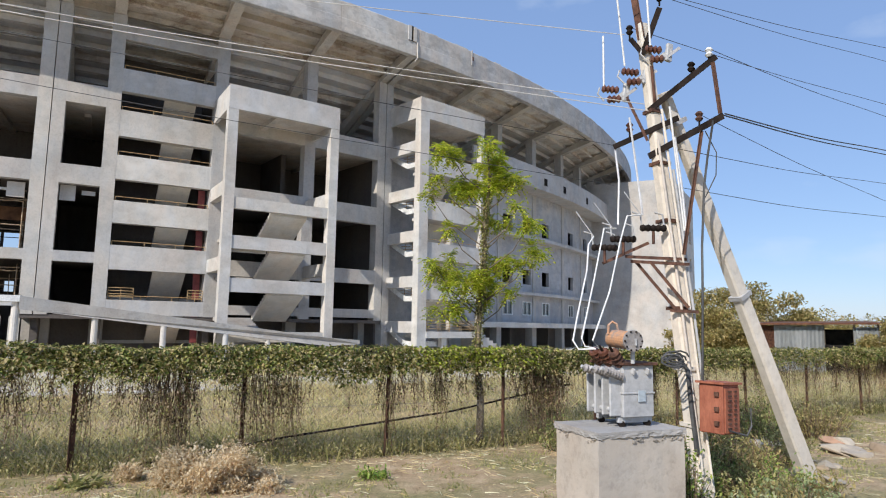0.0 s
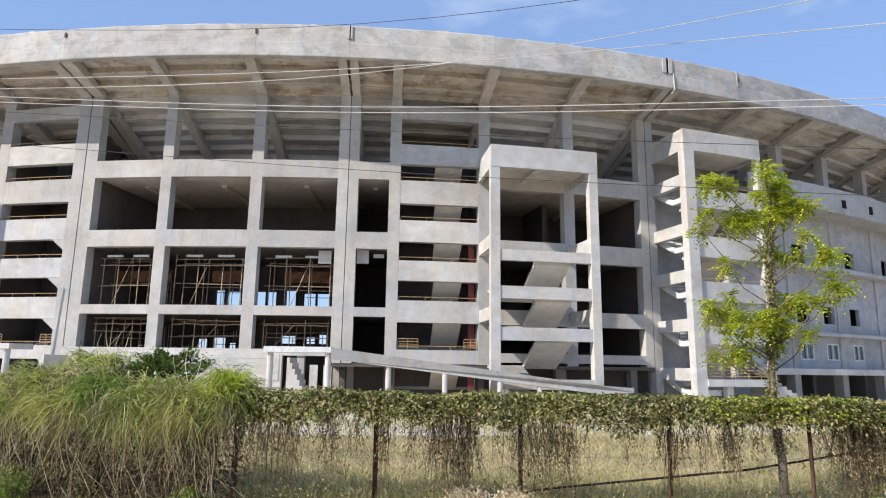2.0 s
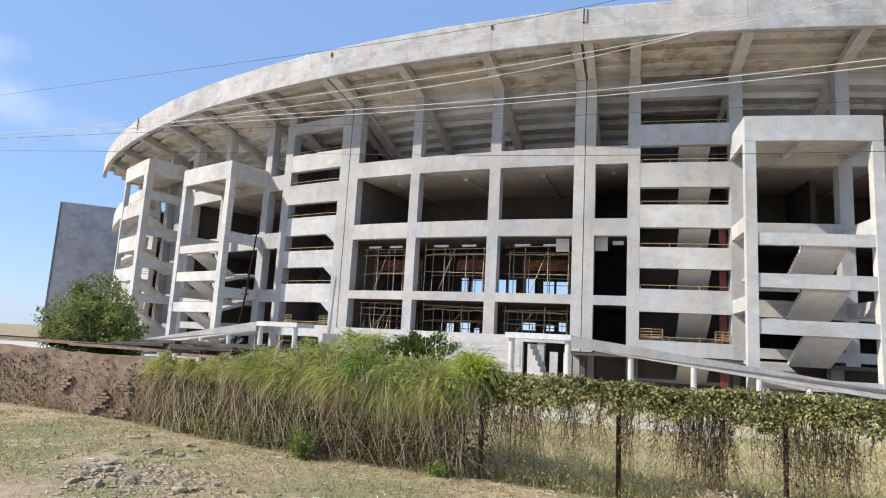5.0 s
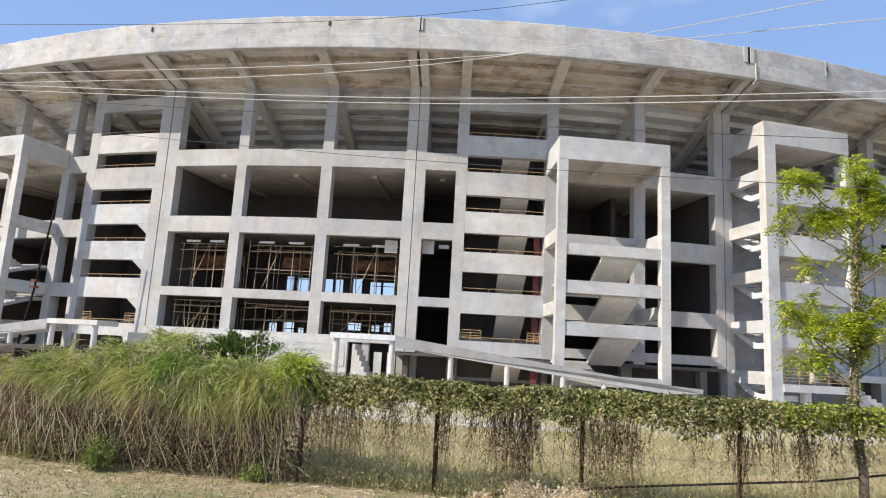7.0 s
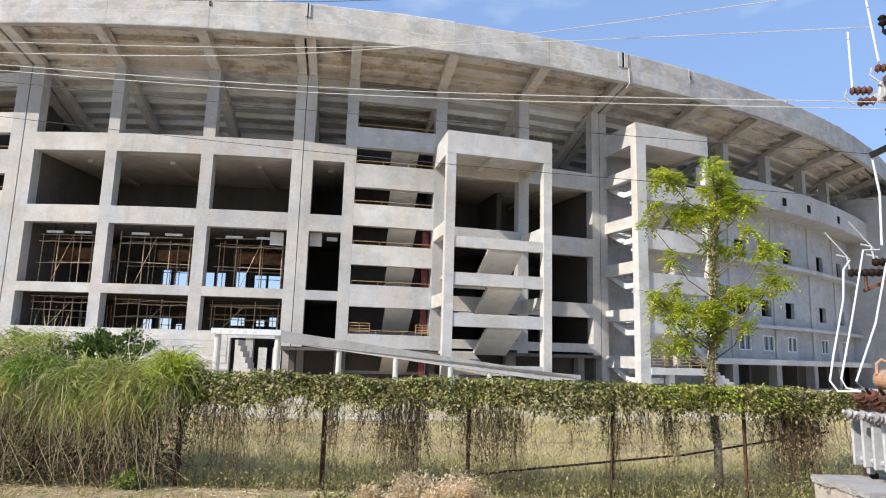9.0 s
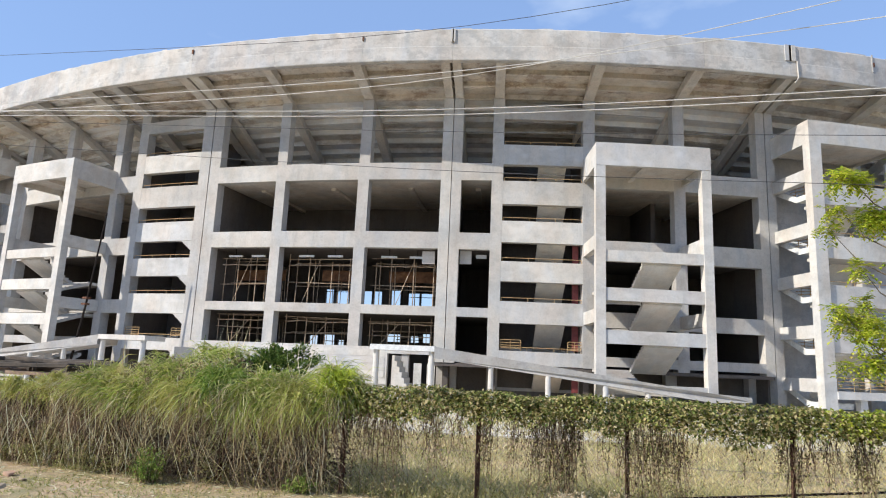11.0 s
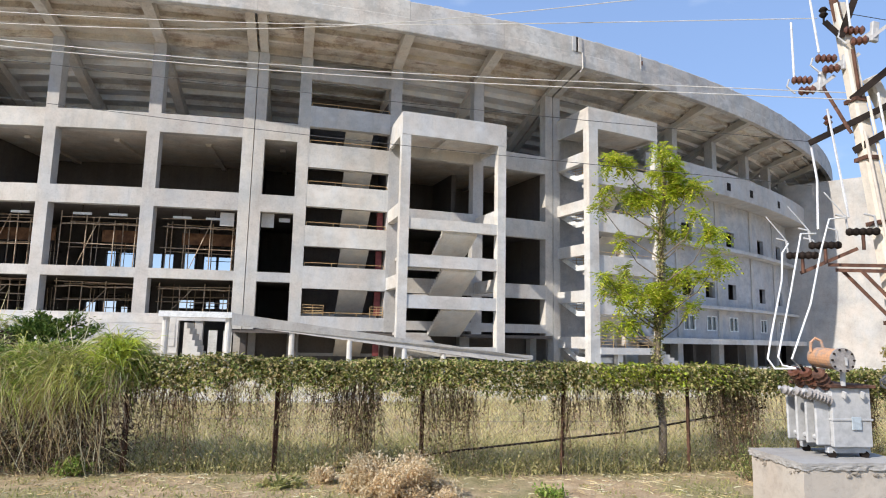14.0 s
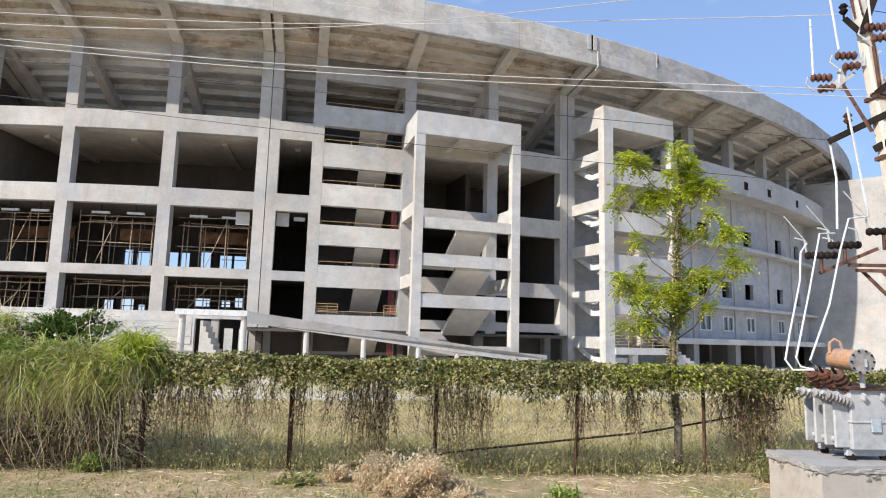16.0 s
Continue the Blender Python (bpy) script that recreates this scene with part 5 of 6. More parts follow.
ALU = plain("bare aluminium conductor", (0.55, 0.55, 0.55), (0.75, 0.75, 0.75), 6.0, 0.45, 0.3, bumps=0)
LINE = plain("dark line wire", (0.05, 0.05, 0.05), (0.12, 0.12, 0.12), 3.0, 0.6, 0.3, bumps=0)
BRIGHTLINE = plain("bright aluminium line wire", (0.62, 0.60, 0.56), (0.82, 0.80, 0.76), 2.0, 0.5, 0.2, bumps=0)
CRUMB = concrete("dark crumbling mortar", (0.30, 0.27, 0.23), (0.14, 0.12, 0.10), 0.5, (0.45, 0.41, 0.35))
PLINTHM = concrete("lime-washed plinth plaster", (0.52, 0.47, 0.41), (0.31, 0.26, 0.21), 0.6, (0.68, 0.64, 0.58), None, 0.4)


def bar(a, b, w=0.05, h=0.05):
    """A square bar or angle from a to b."""
    a, b = Vector(a), Vector(b)
    bm = bmesh.new()
    d = b - a
    m = Matrix.Translation((a + b) / 2) @ d.to_track_quat("X", "Z").to_matrix().to_4x4()
    block(bm, (d.length, w, 0.008), m @ Matrix.Translation((0, 0, h / 2)))
    block(bm, (d.length, 0.008, h), m @ Matrix.Translation((0, -w / 2 + 0.004, 0)))
    return bm


def discs(a, b, n, r0, r1):
    """A stack of porcelain sheds from a to b."""
    a, b = Vector(a), Vector(b)
    bm = bmesh.new()
    pts, rad = [], []
    d = (b - a).normalized()
    u = d.cross(Vector((0.2, 0.9, 0.3))).normalized()
    v = d.cross(u)
    rings = []
    for i in range(n * 2 + 1):
        p = a.lerp(b, i / (n * 2))
        r = r1 if i % 2 else r0
        rings.append([bm.verts.new(p + (u * math.cos(k * math.pi / 5) + v * math.sin(k * math.pi / 5)) * r) for k in range(10)])
    for x, y in zip(rings, rings[1:]):
        for k in range(10):
            bm.faces.new((x[k], x[(k + 1) % 10], y[(k + 1) % 10], y[k]))
    bm.faces.new(rings[0][::-1])
    bm.faces.new(rings[-1])
    return bm


def tapered(a, b, w0, w1, d0, d1):
    """A rectangular pole from a to b, thinner at the top, with chamfered corners."""
    a, b = Vector(a), Vector(b)
    bm = bmesh.new()
    ax = (b - a).normalized()
    u = Vector((0.93, 0.37, 0)) - ax * ax.dot(Vector((0.93, 0.37, 0)))
    u.normalize()
    v = ax.cross(u)
    rings = []
    n = 10
    for i in range(n + 1):
        f = i / n
        w, d = (w0 + (w1 - w0) * f) / 2, (d0 + (d1 - d0) * f) / 2
        c = 0.025
        p = a.lerp(b, f)
        rings.append([bm.verts.new(p + u * x + v * y) for x, y in ((-w + c, -d), (w - c, -d), (w, -d + c), (w, d - c), (w - c, d), (-w + c, d), (-w, d - c), (-w, -d + c))])
    for x, y in zip(rings, rings[1:]):
        for k in range(8):
            bm.faces.new((x[k], x[(k + 1) % 8], y[(k + 1) % 8], y[k]))
    bm.faces.new(rings[0][::-1])
    bm.faces.new(rings[-1])
    return bm


pole = thing("utility_pole", "weathered cream concrete power pole with rusty cross-arms and switchgear", "power pole", at=(3.2, 7.87, 0))
PB, PT = Vector((3.2, 7.87, -0.2)), Vector((2.6, 8.09, 6.22))
part("shaft", tapered(PB, PT, 0.225, 0.14, 0.19, 0.13), CREAM, pole)


def on_pole(z, dx=0.0, dy=0.0):
    p = PB.lerp(PT, (z + 0.2) / 6.42)
    return Vector((p.x + dx, p.y + dy, z))


part("top_channel", bar(on_pole(6.0, -0.06, -0.08), on_pole(7.2, -0.1, -0.08), 0.1, 0.08), CHANNEL, pole)
for dx, z0, z1, m in ((0.07, 0.3, 5.0, CREAM), (-0.03, 0.5, 4.6, CREAM), (0.115, 1.0, 4.2, TANK)):
    part("conduit", tube(bmesh.new(), [on_pole(z0, dx, -0.14), on_pole((z0 + z1) / 2, dx + 0.01, -0.14), on_pole(z1, dx, -0.13)], 0.017, 8), m, pole)
for z in (1.05, 1.72, 2.45, 3.55, 4.3, 5.0):
    bm = bmesh.new()
    p = on_pole(z)
    w = 0.255 - 0.014 * z
    block(bm, (w, w, 0.045), Matrix.Translation(p) @ pose(0, 0, 0, 0, 0, 21.8))
    part("clamp_band", bm, CHANNEL if z > 2 else CREAM, pole)
ARMS = (((2.66, 8.02, 5.0), (3.36, 7.56, 5.55), 0.075), ((2.66, 8.05, 4.4), (3.38, 7.46, 4.76), 0.08), ((2.24, 8.2, 4.56), (2.98, 7.86, 4.86), 0.07),
        ((2.42, 8.02, 5.98), (2.58, 8.0, 5.76), 0.06), ((2.58, 8.0, 5.76), (2.8, 7.95, 6.38), 0.07))
for a, b, w in ARMS:
    part("cross_arm", bar(a, b, w, w), DARKIRON, pole)
for a, b in (((3.3, 7.55, 5.48), (3.34, 7.48, 4.8)), ((3.16, 7.6, 4.62), (2.95, 7.74, 3.1)), ((2.35, 8.1, 5.3), (2.62, 8.0, 4.6)), ((2.68, 7.98, 5.6), (2.72, 7.98, 5.0))):
    part("strut", bar(a, b, 0.034, 0.034), CHANNEL, pole)
for a, b in (((2.02, 8.02, 3.0), (2.58, 7.92, 3.26)), ((2.3, 8.0, 3.09), (3.02, 7.84, 3.05)), ((2.34, 7.9, 3.02), (3.02, 7.76, 2.98)), ((2.42, 7.95, 3.02), (2.9, 7.86, 2.4)), ((2.58, 7.85, 3.0), (3.0, 7.78, 2.45)), ((2.8, 7.85, 2.42), (3.1, 7.72, 2.4))):
    part("switch_frame", bar(a, b, 0.034, 0.034), CHANNEL, pole)
# pin insulators on the arms
for x, y, z, m in ((3.28, 7.6, 5.5, WHITE), (3.1, 7.72, 5.36, DARKIRON), (3.14, 7.62, 4.68, CHANNEL), (2.8, 7.95, 6.42, DARKIRON), (2.42, 8.02, 5.98, DARKIRON), (2.42, 8.1, 4.68, BROWN)):
    ins = part("pin_insulator", discs((x, y, z + 0.07), (x, y, z + 0.19), 2, 0.028, 0.05), m, pole)
    part("pin", tube(bmesh.new(), [(x, y, z), (x, y, z + 0.08)], 0.012, 6), DARKIRON, ins)
# drop-out fuses: two stacks of sheds on a slanted bracket each, with a pale tube
for x, y, z in ((2.17, 8.12, 5.28), (2.42, 8.06, 5.5), (2.7, 7.98, 5.78)):
    fuse = part("fuse_bracket", bar((x + 0.0, y, z - 0.12), (x + 0.24, y - 0.02, z + 0.02), 0.05, 0.05), TANK, pole)
    part("mounting_channel", bar((x + 0.1, y - 0.03, z - 0.13), (x + 0.34, y - 0.05, z + 0.05), 0.04, 0.035), RENDERED, fuse)
    part("contact_clip", tube(bmesh.new(), [(x - 0.13, y, z + 0.07), (x - 0.16, y - 0.01, z - 0.02), (x - 0.08, y - 0.03, z - 0.12)], 0.012, 6), TANK, fuse)
    part("insulator_column", discs((x - 0.1, y, z + 0.06), (x + 0.12, y, z + 0.04), 4, 0.03, 0.056), BROWN, fuse)
    part("insulator_column", discs((x - 0.04, y - 0.03, z - 0.1), (x + 0.14, y - 0.03, z - 0.09), 3, 0.03, 0.056), BROWN, fuse)
    bm = bmesh.new()
    block(bm, (0.09, 0.05, 0.25), pose(x + 0.21, y - 0.02, z, 0, 8, 20))
    bmesh.ops.bevel(bm, geom=bm.edges, offset=0.01, segments=1, affect="EDGES")
    part("fuse_tube", bm, TANK, fuse)
# lower switch insulators and their horns
for x, y, z in ((2.62, 7.86, 3.44), (2.27, 7.96, 3.31), (2.04, 7.98, 3.2)):
    sw = part("switch_insulator", discs((x - 0.16, y, z), (x + 0.16, y, z), 5, 0.032, 0.048), DARKIRON, pole)
    part("stalk", tube(bmesh.new(), [(x, y, z - 0.2), (x, y, z)], 0.018, 6), CHANNEL, sw)
    for dx in (-0.14, 0.14):
        part("terminal", tube(bmesh.new(), [(x + dx, y, z), (x + dx - 0.02, y, z + 0.17), (x + dx - 0.12, y, z + 0.2)], 0.012, 6), TANK, sw)
    part("arcing_horn", tube(bmesh.new(), [(x - 0.14, y, z + 0.15), (x - 0.36, y, z + 0.46)], 0.007, 5), TANK, sw)
# rods and bare jumpers
for a, b in (((2.09, 8.1, 6.06), (2.09, 8.1, 5.36)), ((2.24, 8.05, 6.9), (2.35, 8.03, 5.62)), ((2.62, 7.95, 6.9), (2.66, 7.93, 5.86)), ((2.85, 7.82, 5.0), (2.98, 7.78, 3.4))):
    part("white_rod", tube(bmesh.new(), [a, b], 0.013, 6), WHITE, pole)
for pts in (((2.25, 8.2, 4.58), (2.27, 8.1, 4.1), (2.22, 8.0, 3.5)), ((2.4, 8.03, 4.92), (2.46, 8.0, 4.3), (2.52, 7.95, 3.62)), ((2.9, 7.8, 4.6), (2.96, 7.76, 3.9), (3.0, 7.75, 3.3))):
    part("jumper", tube(bmesh.new(), pts, 0.014, 6), ALU, pole)
# service cables that hang down beside the pole
part("cable", tube(bmesh.new(), [(3.26, 7.5, 4.72), (3.22, 7.6, 4.3), (3.19, 7.66, 3.94), (3.15, 7.68, 3.2), (3.14, 7.68, 2.69), (3.12, 7.72, 1.6)], 0.014, 6), LINE, pole)
part("cable", tube(bmesh.new(), [(3.2, 7.6, 4.62), (3.33, 7.6, 4.35), (3.32, 7.61, 4.07), (3.2, 7.66, 3.8)], 0.007, 5), LINE, pole)
part("cable", tube(bmesh.new(), [(2.72, 7.9, 1.82), (2.86, 7.8, 1.86), (2.98, 7.8, 1.7), (3.0, 7.78, 1.3), (3.04, 7.74, 0.75)], 0.03, 6), LINE, pole)
for k in range(5):
    c = Vector((2.62 + 0.05 * k, 7.3 + 0.1 * k, 1.84 + 0.03 * math.sin(k * 2.0)))
    part("cable_loop", tube(bmesh.new(), [c + Vector((0.12 * math.cos(a * 0.7), 0.05 * math.sin(a * 0.5 + k), 0.07 * math.sin(a * 0.7))) for a in range(9)], 0.011, 5), LINE, pole)

stay = thing("strut_pole", "leaning pale concrete strut propping the power pole", "power pole", at=(5.42, 9.38, 0))
part("shaft", tapered((5.36, 9.4, -0.15), (2.84, 7.99, 5.25), 0.24, 0.14, 0.2, 0.13), CREAM, stay)
for f in (0.52, 0.93):
    c = Vector((5.36, 9.4, -0.15)).lerp(Vector((2.84, 7.99, 5.25)), f)
    ax = (Vector((2.86, 7.99, 5.2)) - Vector((5.46, 9.4, -0.15))).normalized()
    bm = bmesh.new()
    block(bm, (0.235, 0.205, 0.06), Matrix.Translation(c) @ ax.to_track_quat("Z", "X").to_matrix().to_4x4())
    part("band", bm, RENDERED, stay)

# meter box on the pole
box = thing("meter_box", "faded red steel meter box with a louvred door", "meter box", at=(3.28, 7.64, 1.0))
BM = Matrix.Translation((3.28, 7.66, 1.28)) @ pose(0, 0, 0, 0, 2, 36)
bm = bmesh.new()
block(bm, (0.34, 0.3, 0.56), BM)
bmesh.ops.bevel(bm, geom=bm.edges, offset=0.008, segments=1, affect="EDGES")
part("casing", bm, BOXRED, box)
bm = bmesh.new()
block(bm, (0.4, 0.36, 0.025), BM @ Matrix.Translation((0, 0, 0.295)))
part("hood", bm, BOXRED, box)
bm = bmesh.new()
block(bm, (0.29, 0.018, 0.5), BM @ Matrix.Translation((0.0, -0.16, -0.01)))
door = part("door", bm, BOXRED, box)
for k in range(9):
    bm = bmesh.new()
    block(bm, (0.07, 0.014, 0.02), BM @ Matrix.Translation((-0.07, -0.175, -0.21 + 0.052 * k)))
    part("louvre", bm, CHANNEL, door)
    bm = bmesh.new()
    block(bm, (0.05, 0.014, 0.02), BM @ Matrix.Translation((0.05, -0.175, -0.21 + 0.052 * k)))
    part("louvre", bm, CHANNEL, door)
for z in (-0.16, 0.0, 0.17):
    bm = bmesh.new()
    block(bm, (0.03, 0.05, 0.05), BM @ Matrix.Translation((-0.185, -0.08, z)))
    part("hinge", bm, CHANNEL, box)
part("outlet_cable", tube(bmesh.new(), [(3.3, 7.45, 1.05), (3.5, 7.45, 1.0), (3.58, 7.5, 1.1), (3.6, 7.55, 1.3)], 0.012, 6), LINE, box)

# transformer on its plinth
RX = pose(1.85, 6.76, 0, 0, 0, 21.8)
plinth = thing("plinth", "plastered concrete plinth with a crumbling top edge", "plinth", at=(1.85, 6.76, 0))
bm = bmesh.new()
block(bm, (1.04, 0.74, 1.25), RX @ Matrix.Translation((0, 0, 0.52)))
bmesh.ops.subdivide_edges(bm, edges=bm.edges, cuts=8, use_grid_fill=True)
for v in bm.verts:
    v.co += Vector(noise.noise_vector(v.co * 4)) * 0.008
part("body", bm, PLINTHM, plinth)
bm = bmesh.new()
block(bm, (1.07, 0.77, 0.06), RX @ Matrix.Translation((0, 0, 1.172)))
bmesh.ops.subdivide_edges(bm, edges=bm.edges, cuts=30, use_grid_fill=True)
for v in bm.verts:
    low = 1.0 if v.co.z < 1.18 else 0.25
    v.co += Vector(noise.noise_vector(v.co * 16)) * 0.014 * low + Vector(noise.noise_vector(v.co * 45)) * 0.009 * low
part("cap", bm, RAMP, plinth)
random.seed(90)
for k in range(90):                                  # broken mortar clinging under the cap
    u = random.uniform(-0.52, 0.52)
    q = RX @ (Vector((u, -0.372, 1.12 + random.uniform(-0.03, 0.02))) if k % 3 else Vector((-0.522, u * 0.7, 1.12 + random.uniform(-0.03, 0.02))))
    if noise.noise(q * 5.0) < 0.0:
        continue
    bm = bmesh.new()
    g = bmesh.ops.create_icosphere(bm, subdivisions=1, radius=random.uniform(0.006, 0.017))
    for v in bm.verts:
        v.co = q + Vector((v.co.x * 1.8, v.co.y * 0.7, v.co.z)) + rvec(0.006)
    part("mortar_lump", bm, CRUMB, plinth)

tr = thing("transformer", "small grey oil transformer with a rusty conservator on a plinth", "transformer", at=(1.85, 6.72, 1.2))
TX = pose(1.93, 6.86, 1.2, 0, 0, 21.8)


def tpart(name, size, at, m, parent=None, bev=0.006, rot=(0, 0, 0)):
    b = bmesh.new()
    block(b, size, TX @ pose(*at, *rot))
    if bev:
        bmesh.ops.bevel(b, geom=b.edges, offset=bev, segments=1, affect="EDGES")
    return part(name, b, m, parent or tr)


tank = tpart("tank", (0.38, 0.5, 0.52), (0, 0, 0.36), TANK)
tpart("seam", (0.4, 0.52, 0.018), (0, 0, 0.34), TANK, tank, 0.003)
tpart("lid", (0.45, 0.57, 0.03), (0, 0, 0.635), CHANNEL, None, 0.004)
for y in (-0.17, 0.17):
    tpart("skid", (0.42, 0.05, 0.06), (0, y, 0.07), TANK)
    for x in (-0.16, 0.16):
        c = TX @ Vector((x, y, 0.028))
        part("roller", tube(bmesh.new(), [c - Vector((0.0, 0.025, 0)), c + Vector((0.0, 0.025, 0))], 0.035, 10), DARKIRON, tr)
for k in range(4):                                   # radiator panels on the flank
    tpart("radiator_panel", (0.14, 0.028, 0.46), (-0.255, -0.2 + 0.13 * k, 0.34), TANK, None, 0.01)
for z in (0.17, 0.52):
    p = TX @ Vector((-0.25, -0.2, z))
    q = TX @ Vector((-0.25, 0.2, z))
    part("radiator_header", tube(bmesh.new(), [p, q], 0.025, 8), TANK, tr)
tpart("name_plate", (0.09, 0.012, 0.11), (0.03, -0.262, 0.31), plain("pale blue-grey plate", (0.36, 0.42, 0.47), (0.46, 0.52, 0.56), 4.0, 0.5), None, 0.002)
for x in (-0.08, 0.1):
    tpart("lifting_lug", (0.02, 0.05, 0.06), (x, -0.27, 0.56), TANK, None, 0.003, (20, 0, 0))
tpart("drain_box", (0.06, 0.06, 0.05), (0.22, -0.1, 0.13), TANK)
# bushings lean out over the radiators
for k in range(3):
    a = TX @ Vector((-0.16, -0.18 + 0.17 * k, 0.62))
    b = TX @ Vector((-0.3, -0.23 + 0.17 * k, 0.76))
    bush = part("bushing", discs(a, b, 4, 0.046, 0.062), BROWN if k else CHANNEL, tr)
    part("stud", tube(bmesh.new(), [b, b + (b - a) * 0.35], 0.014, 6), DARKIRON, bush)
for k in range(3):
    a = TX @ Vector((-0.19, -0.24 + 0.17 * k, 0.5))
    b = TX @ Vector((-0.44, -0.27 + 0.17 * k, 0.585))
    ribbed = part("low_voltage_bushing", discs(a, b, 7, 0.018, 0.044), FLANGE, tr)
    part("terminal_cap", tube(bmesh.new(), [b, b + (b - a).normalized() * 0.035], 0.018, 8), TANK, ribbed)
# conservator drum, its bolted end turned to the road
a, b = Vector((1.83, 6.86, 2.085)), Vector((1.92, 6.46, 2.07))
u = (b - a).normalized()
side = u.cross(Vector((0, 0, 1))).normalized()
cons = part("conservator", tube(bmesh.new(), [a, a.lerp(b, 0.03), a.lerp(b, 0.97), b], 0.094, 22), ORANGE, tr, "rust-orange oil conservator drum")
part("flange", tube(bmesh.new(), [b, b + u * 0.016], 0.108, 24), FLANGE, cons)
for k in range(10):
    c = b + u * 0.017 + side * math.cos(k * math.pi / 5) * 0.095 + Vector((0, 0, math.sin(k * math.pi / 5) * 0.095))
    part("bolt", tube(bmesh.new(), [c, c + u * 0.014], 0.009, 6), DARKIRON, cons)
bm = bmesh.new()
block(bm, (0.018, 0.02, 0.07), Matrix.Translation(b + u * 0.024 + Vector((0.02, 0, -0.01))))
part("level_gauge", bm, TANK, cons)
c = a.lerp(b, 0.2)
part("filler_pipe", tube(bmesh.new(), [c + Vector((-0.09, 0, 0.05)), c + Vector((-0.085, 0, 0.14)), c + Vector((-0.045, 0, 0.18)), c + Vector((0.0, 0, 0.155)), c + Vector((0.02, 0, 0.08))], 0.014, 8), ORANGE, cons)
for q in (a.lerp(b, 0.3) + Vector((-0.02, 0, 0)), a.lerp(b, 0.75) + Vector((0.05, 0, 0))):
    part("support", tube(bmesh.new(), [Vector((q.x, q.y, 1.84)), q - Vector((0, 0, 0.09))], 0.022, 8), TANK, tr)
# white insulated leads from the bushings up to the switch
for pts in (((1.58, 6.58, 1.98), (1.42, 6.66, 1.97), (1.37, 6.7, 2.06), (1.44, 6.82, 2.3), (1.66, 7.3, 2.85), (1.74, 7.56, 3.18), (1.84, 7.72, 3.3)),
            ((1.6, 6.7, 1.98), (1.5, 6.72, 2.0), (1.47, 6.74, 2.08), (1.72, 7.2, 2.75), (1.96, 7.68, 3.4), (2.14, 7.8, 3.42)),
            ((1.66, 6.8, 1.99), (1.58, 6.72, 2.06), (1.86, 7.08, 2.6), (2.1, 7.5, 3.2), (2.25, 7.7, 3.56), (2.45, 7.82, 3.6))):
    lead = thing("lead", "white insulated transformer lead climbing to the pole switch", "cable", "transformer leads", pts[0])
    part("conductor", tube(bmesh.new(), pts, 0.0095, 8), WHITE, lead)


def line(pts, r, m, group):
    """An overhead wire with a little sag through pts."""
    pts = [Vector(p) for p in pts]
    out = []
    for a, b in zip(pts, pts[1:]):
        for i in range(8):
            out.append(a.lerp(b, i / 8))
    out.append(pts[-1])
    for _ in range(12):
        out = [out[0]] + [(out[i - 1] + out[i + 1]) * 0.25 + out[i] * 0.5 for i in range(1, len(out) - 1)] + [out[-1]]
    th = thing("overhead_wire", "thin overhead power line strung past the stadium", "wire", group, tuple(out[-1] if group.startswith("lines over") else out[0]))
    part("strand", tube(bmesh.new(), out, r, 5), m, th)


OVER = (((-24.4, 2.7, 7.5), (-11.9, 5.24, 6.63), (-4.07, 6.86, 6.06), (2.36, 8.05, 6.06)), ((-24.5, 2.9, 7.4), (-11.89, 5.26, 6.47), (-3.99, 6.75, 5.84), (2.8, 7.97, 6.52)),
        ((-24.5, 2.8, 7.9), (-11.89, 5.27, 6.43), (-4.0, 6.8, 5.48), (2.6, 8.02, 5.1)), ((-24.5, 2.9, 7.8), (-11.88, 5.28, 6.34), (-3.99, 6.79, 5.40), (2.67, 8.0, 5.0)),
        ((-24.4, 2.7, 7.7), (-11.87, 5.29, 6.21), (-4.06, 6.94, 5.25), (2.31, 8.2, 4.58)), ((-24.3, 2.8, 7.4), (-11.85, 5.35, 5.74), (-4.05, 6.99, 4.7), (2.24, 8.22, 4.06)),
        ((-24.6, 2.6, 9.0), (-11.95, 5.13, 7.5), (-4.0, 6.69, 6.52), (2.81, 7.96, 6.85)))
for k, pts in enumerate(OVER):
    line(pts, 0.0055 if k in (0, 1, 2, 3) else 0.004, BRIGHTLINE if k in (0, 1, 2, 3) else LINE, "lines over the fence")
RIGHT = (((3.39, 7.47, 4.80), (8.04, 11.46, 5.57)), ((3.37, 7.47, 4.78), (8.04, 11.46, 5.49)), ((2.8, 7.95, 6.6), (8.13, 11.4, 7.53)), ((2.8, 7.95, 6.56), (8.12, 11.41, 7.28)),
         ((2.42, 8.02, 6.15), (8.08, 11.43, 6.45)), ((3.28, 7.6, 5.68), (8.07, 11.44, 6.23)), ((2.95, 7.85, 4.46), (8.02, 11.48, 4.94)), ((3.14, 7.62, 4.84), (8.0, 11.49, 4.65)), ((2.97, 7.84, 3.96), (7.99, 11.5, 4.32)))
for k, (a, b) in enumerate(RIGHT):
    a, b = Vector(a), Vector(b)
    line((a, a.lerp(b, 0.5) - Vector((0, 0, 0.07)), b, b + (b - a) * 1.5), 0.009 if k < 2 else 0.0045, LINE, "lines past the pole")

# ---- the young tree by the fence ----
TREE_LEAF = leafy("yellow-green tree leaves", [(0.0, (0.22, 0.34, 0.03)), (0.3, (0.46, 0.56, 0.05)), (0.65, (0.68, 0.72, 0.08)), (0.9, (0.82, 0.78, 0.14)), (1.0, (0.55, 0.42, 0.12))], 0.5, 0.5)
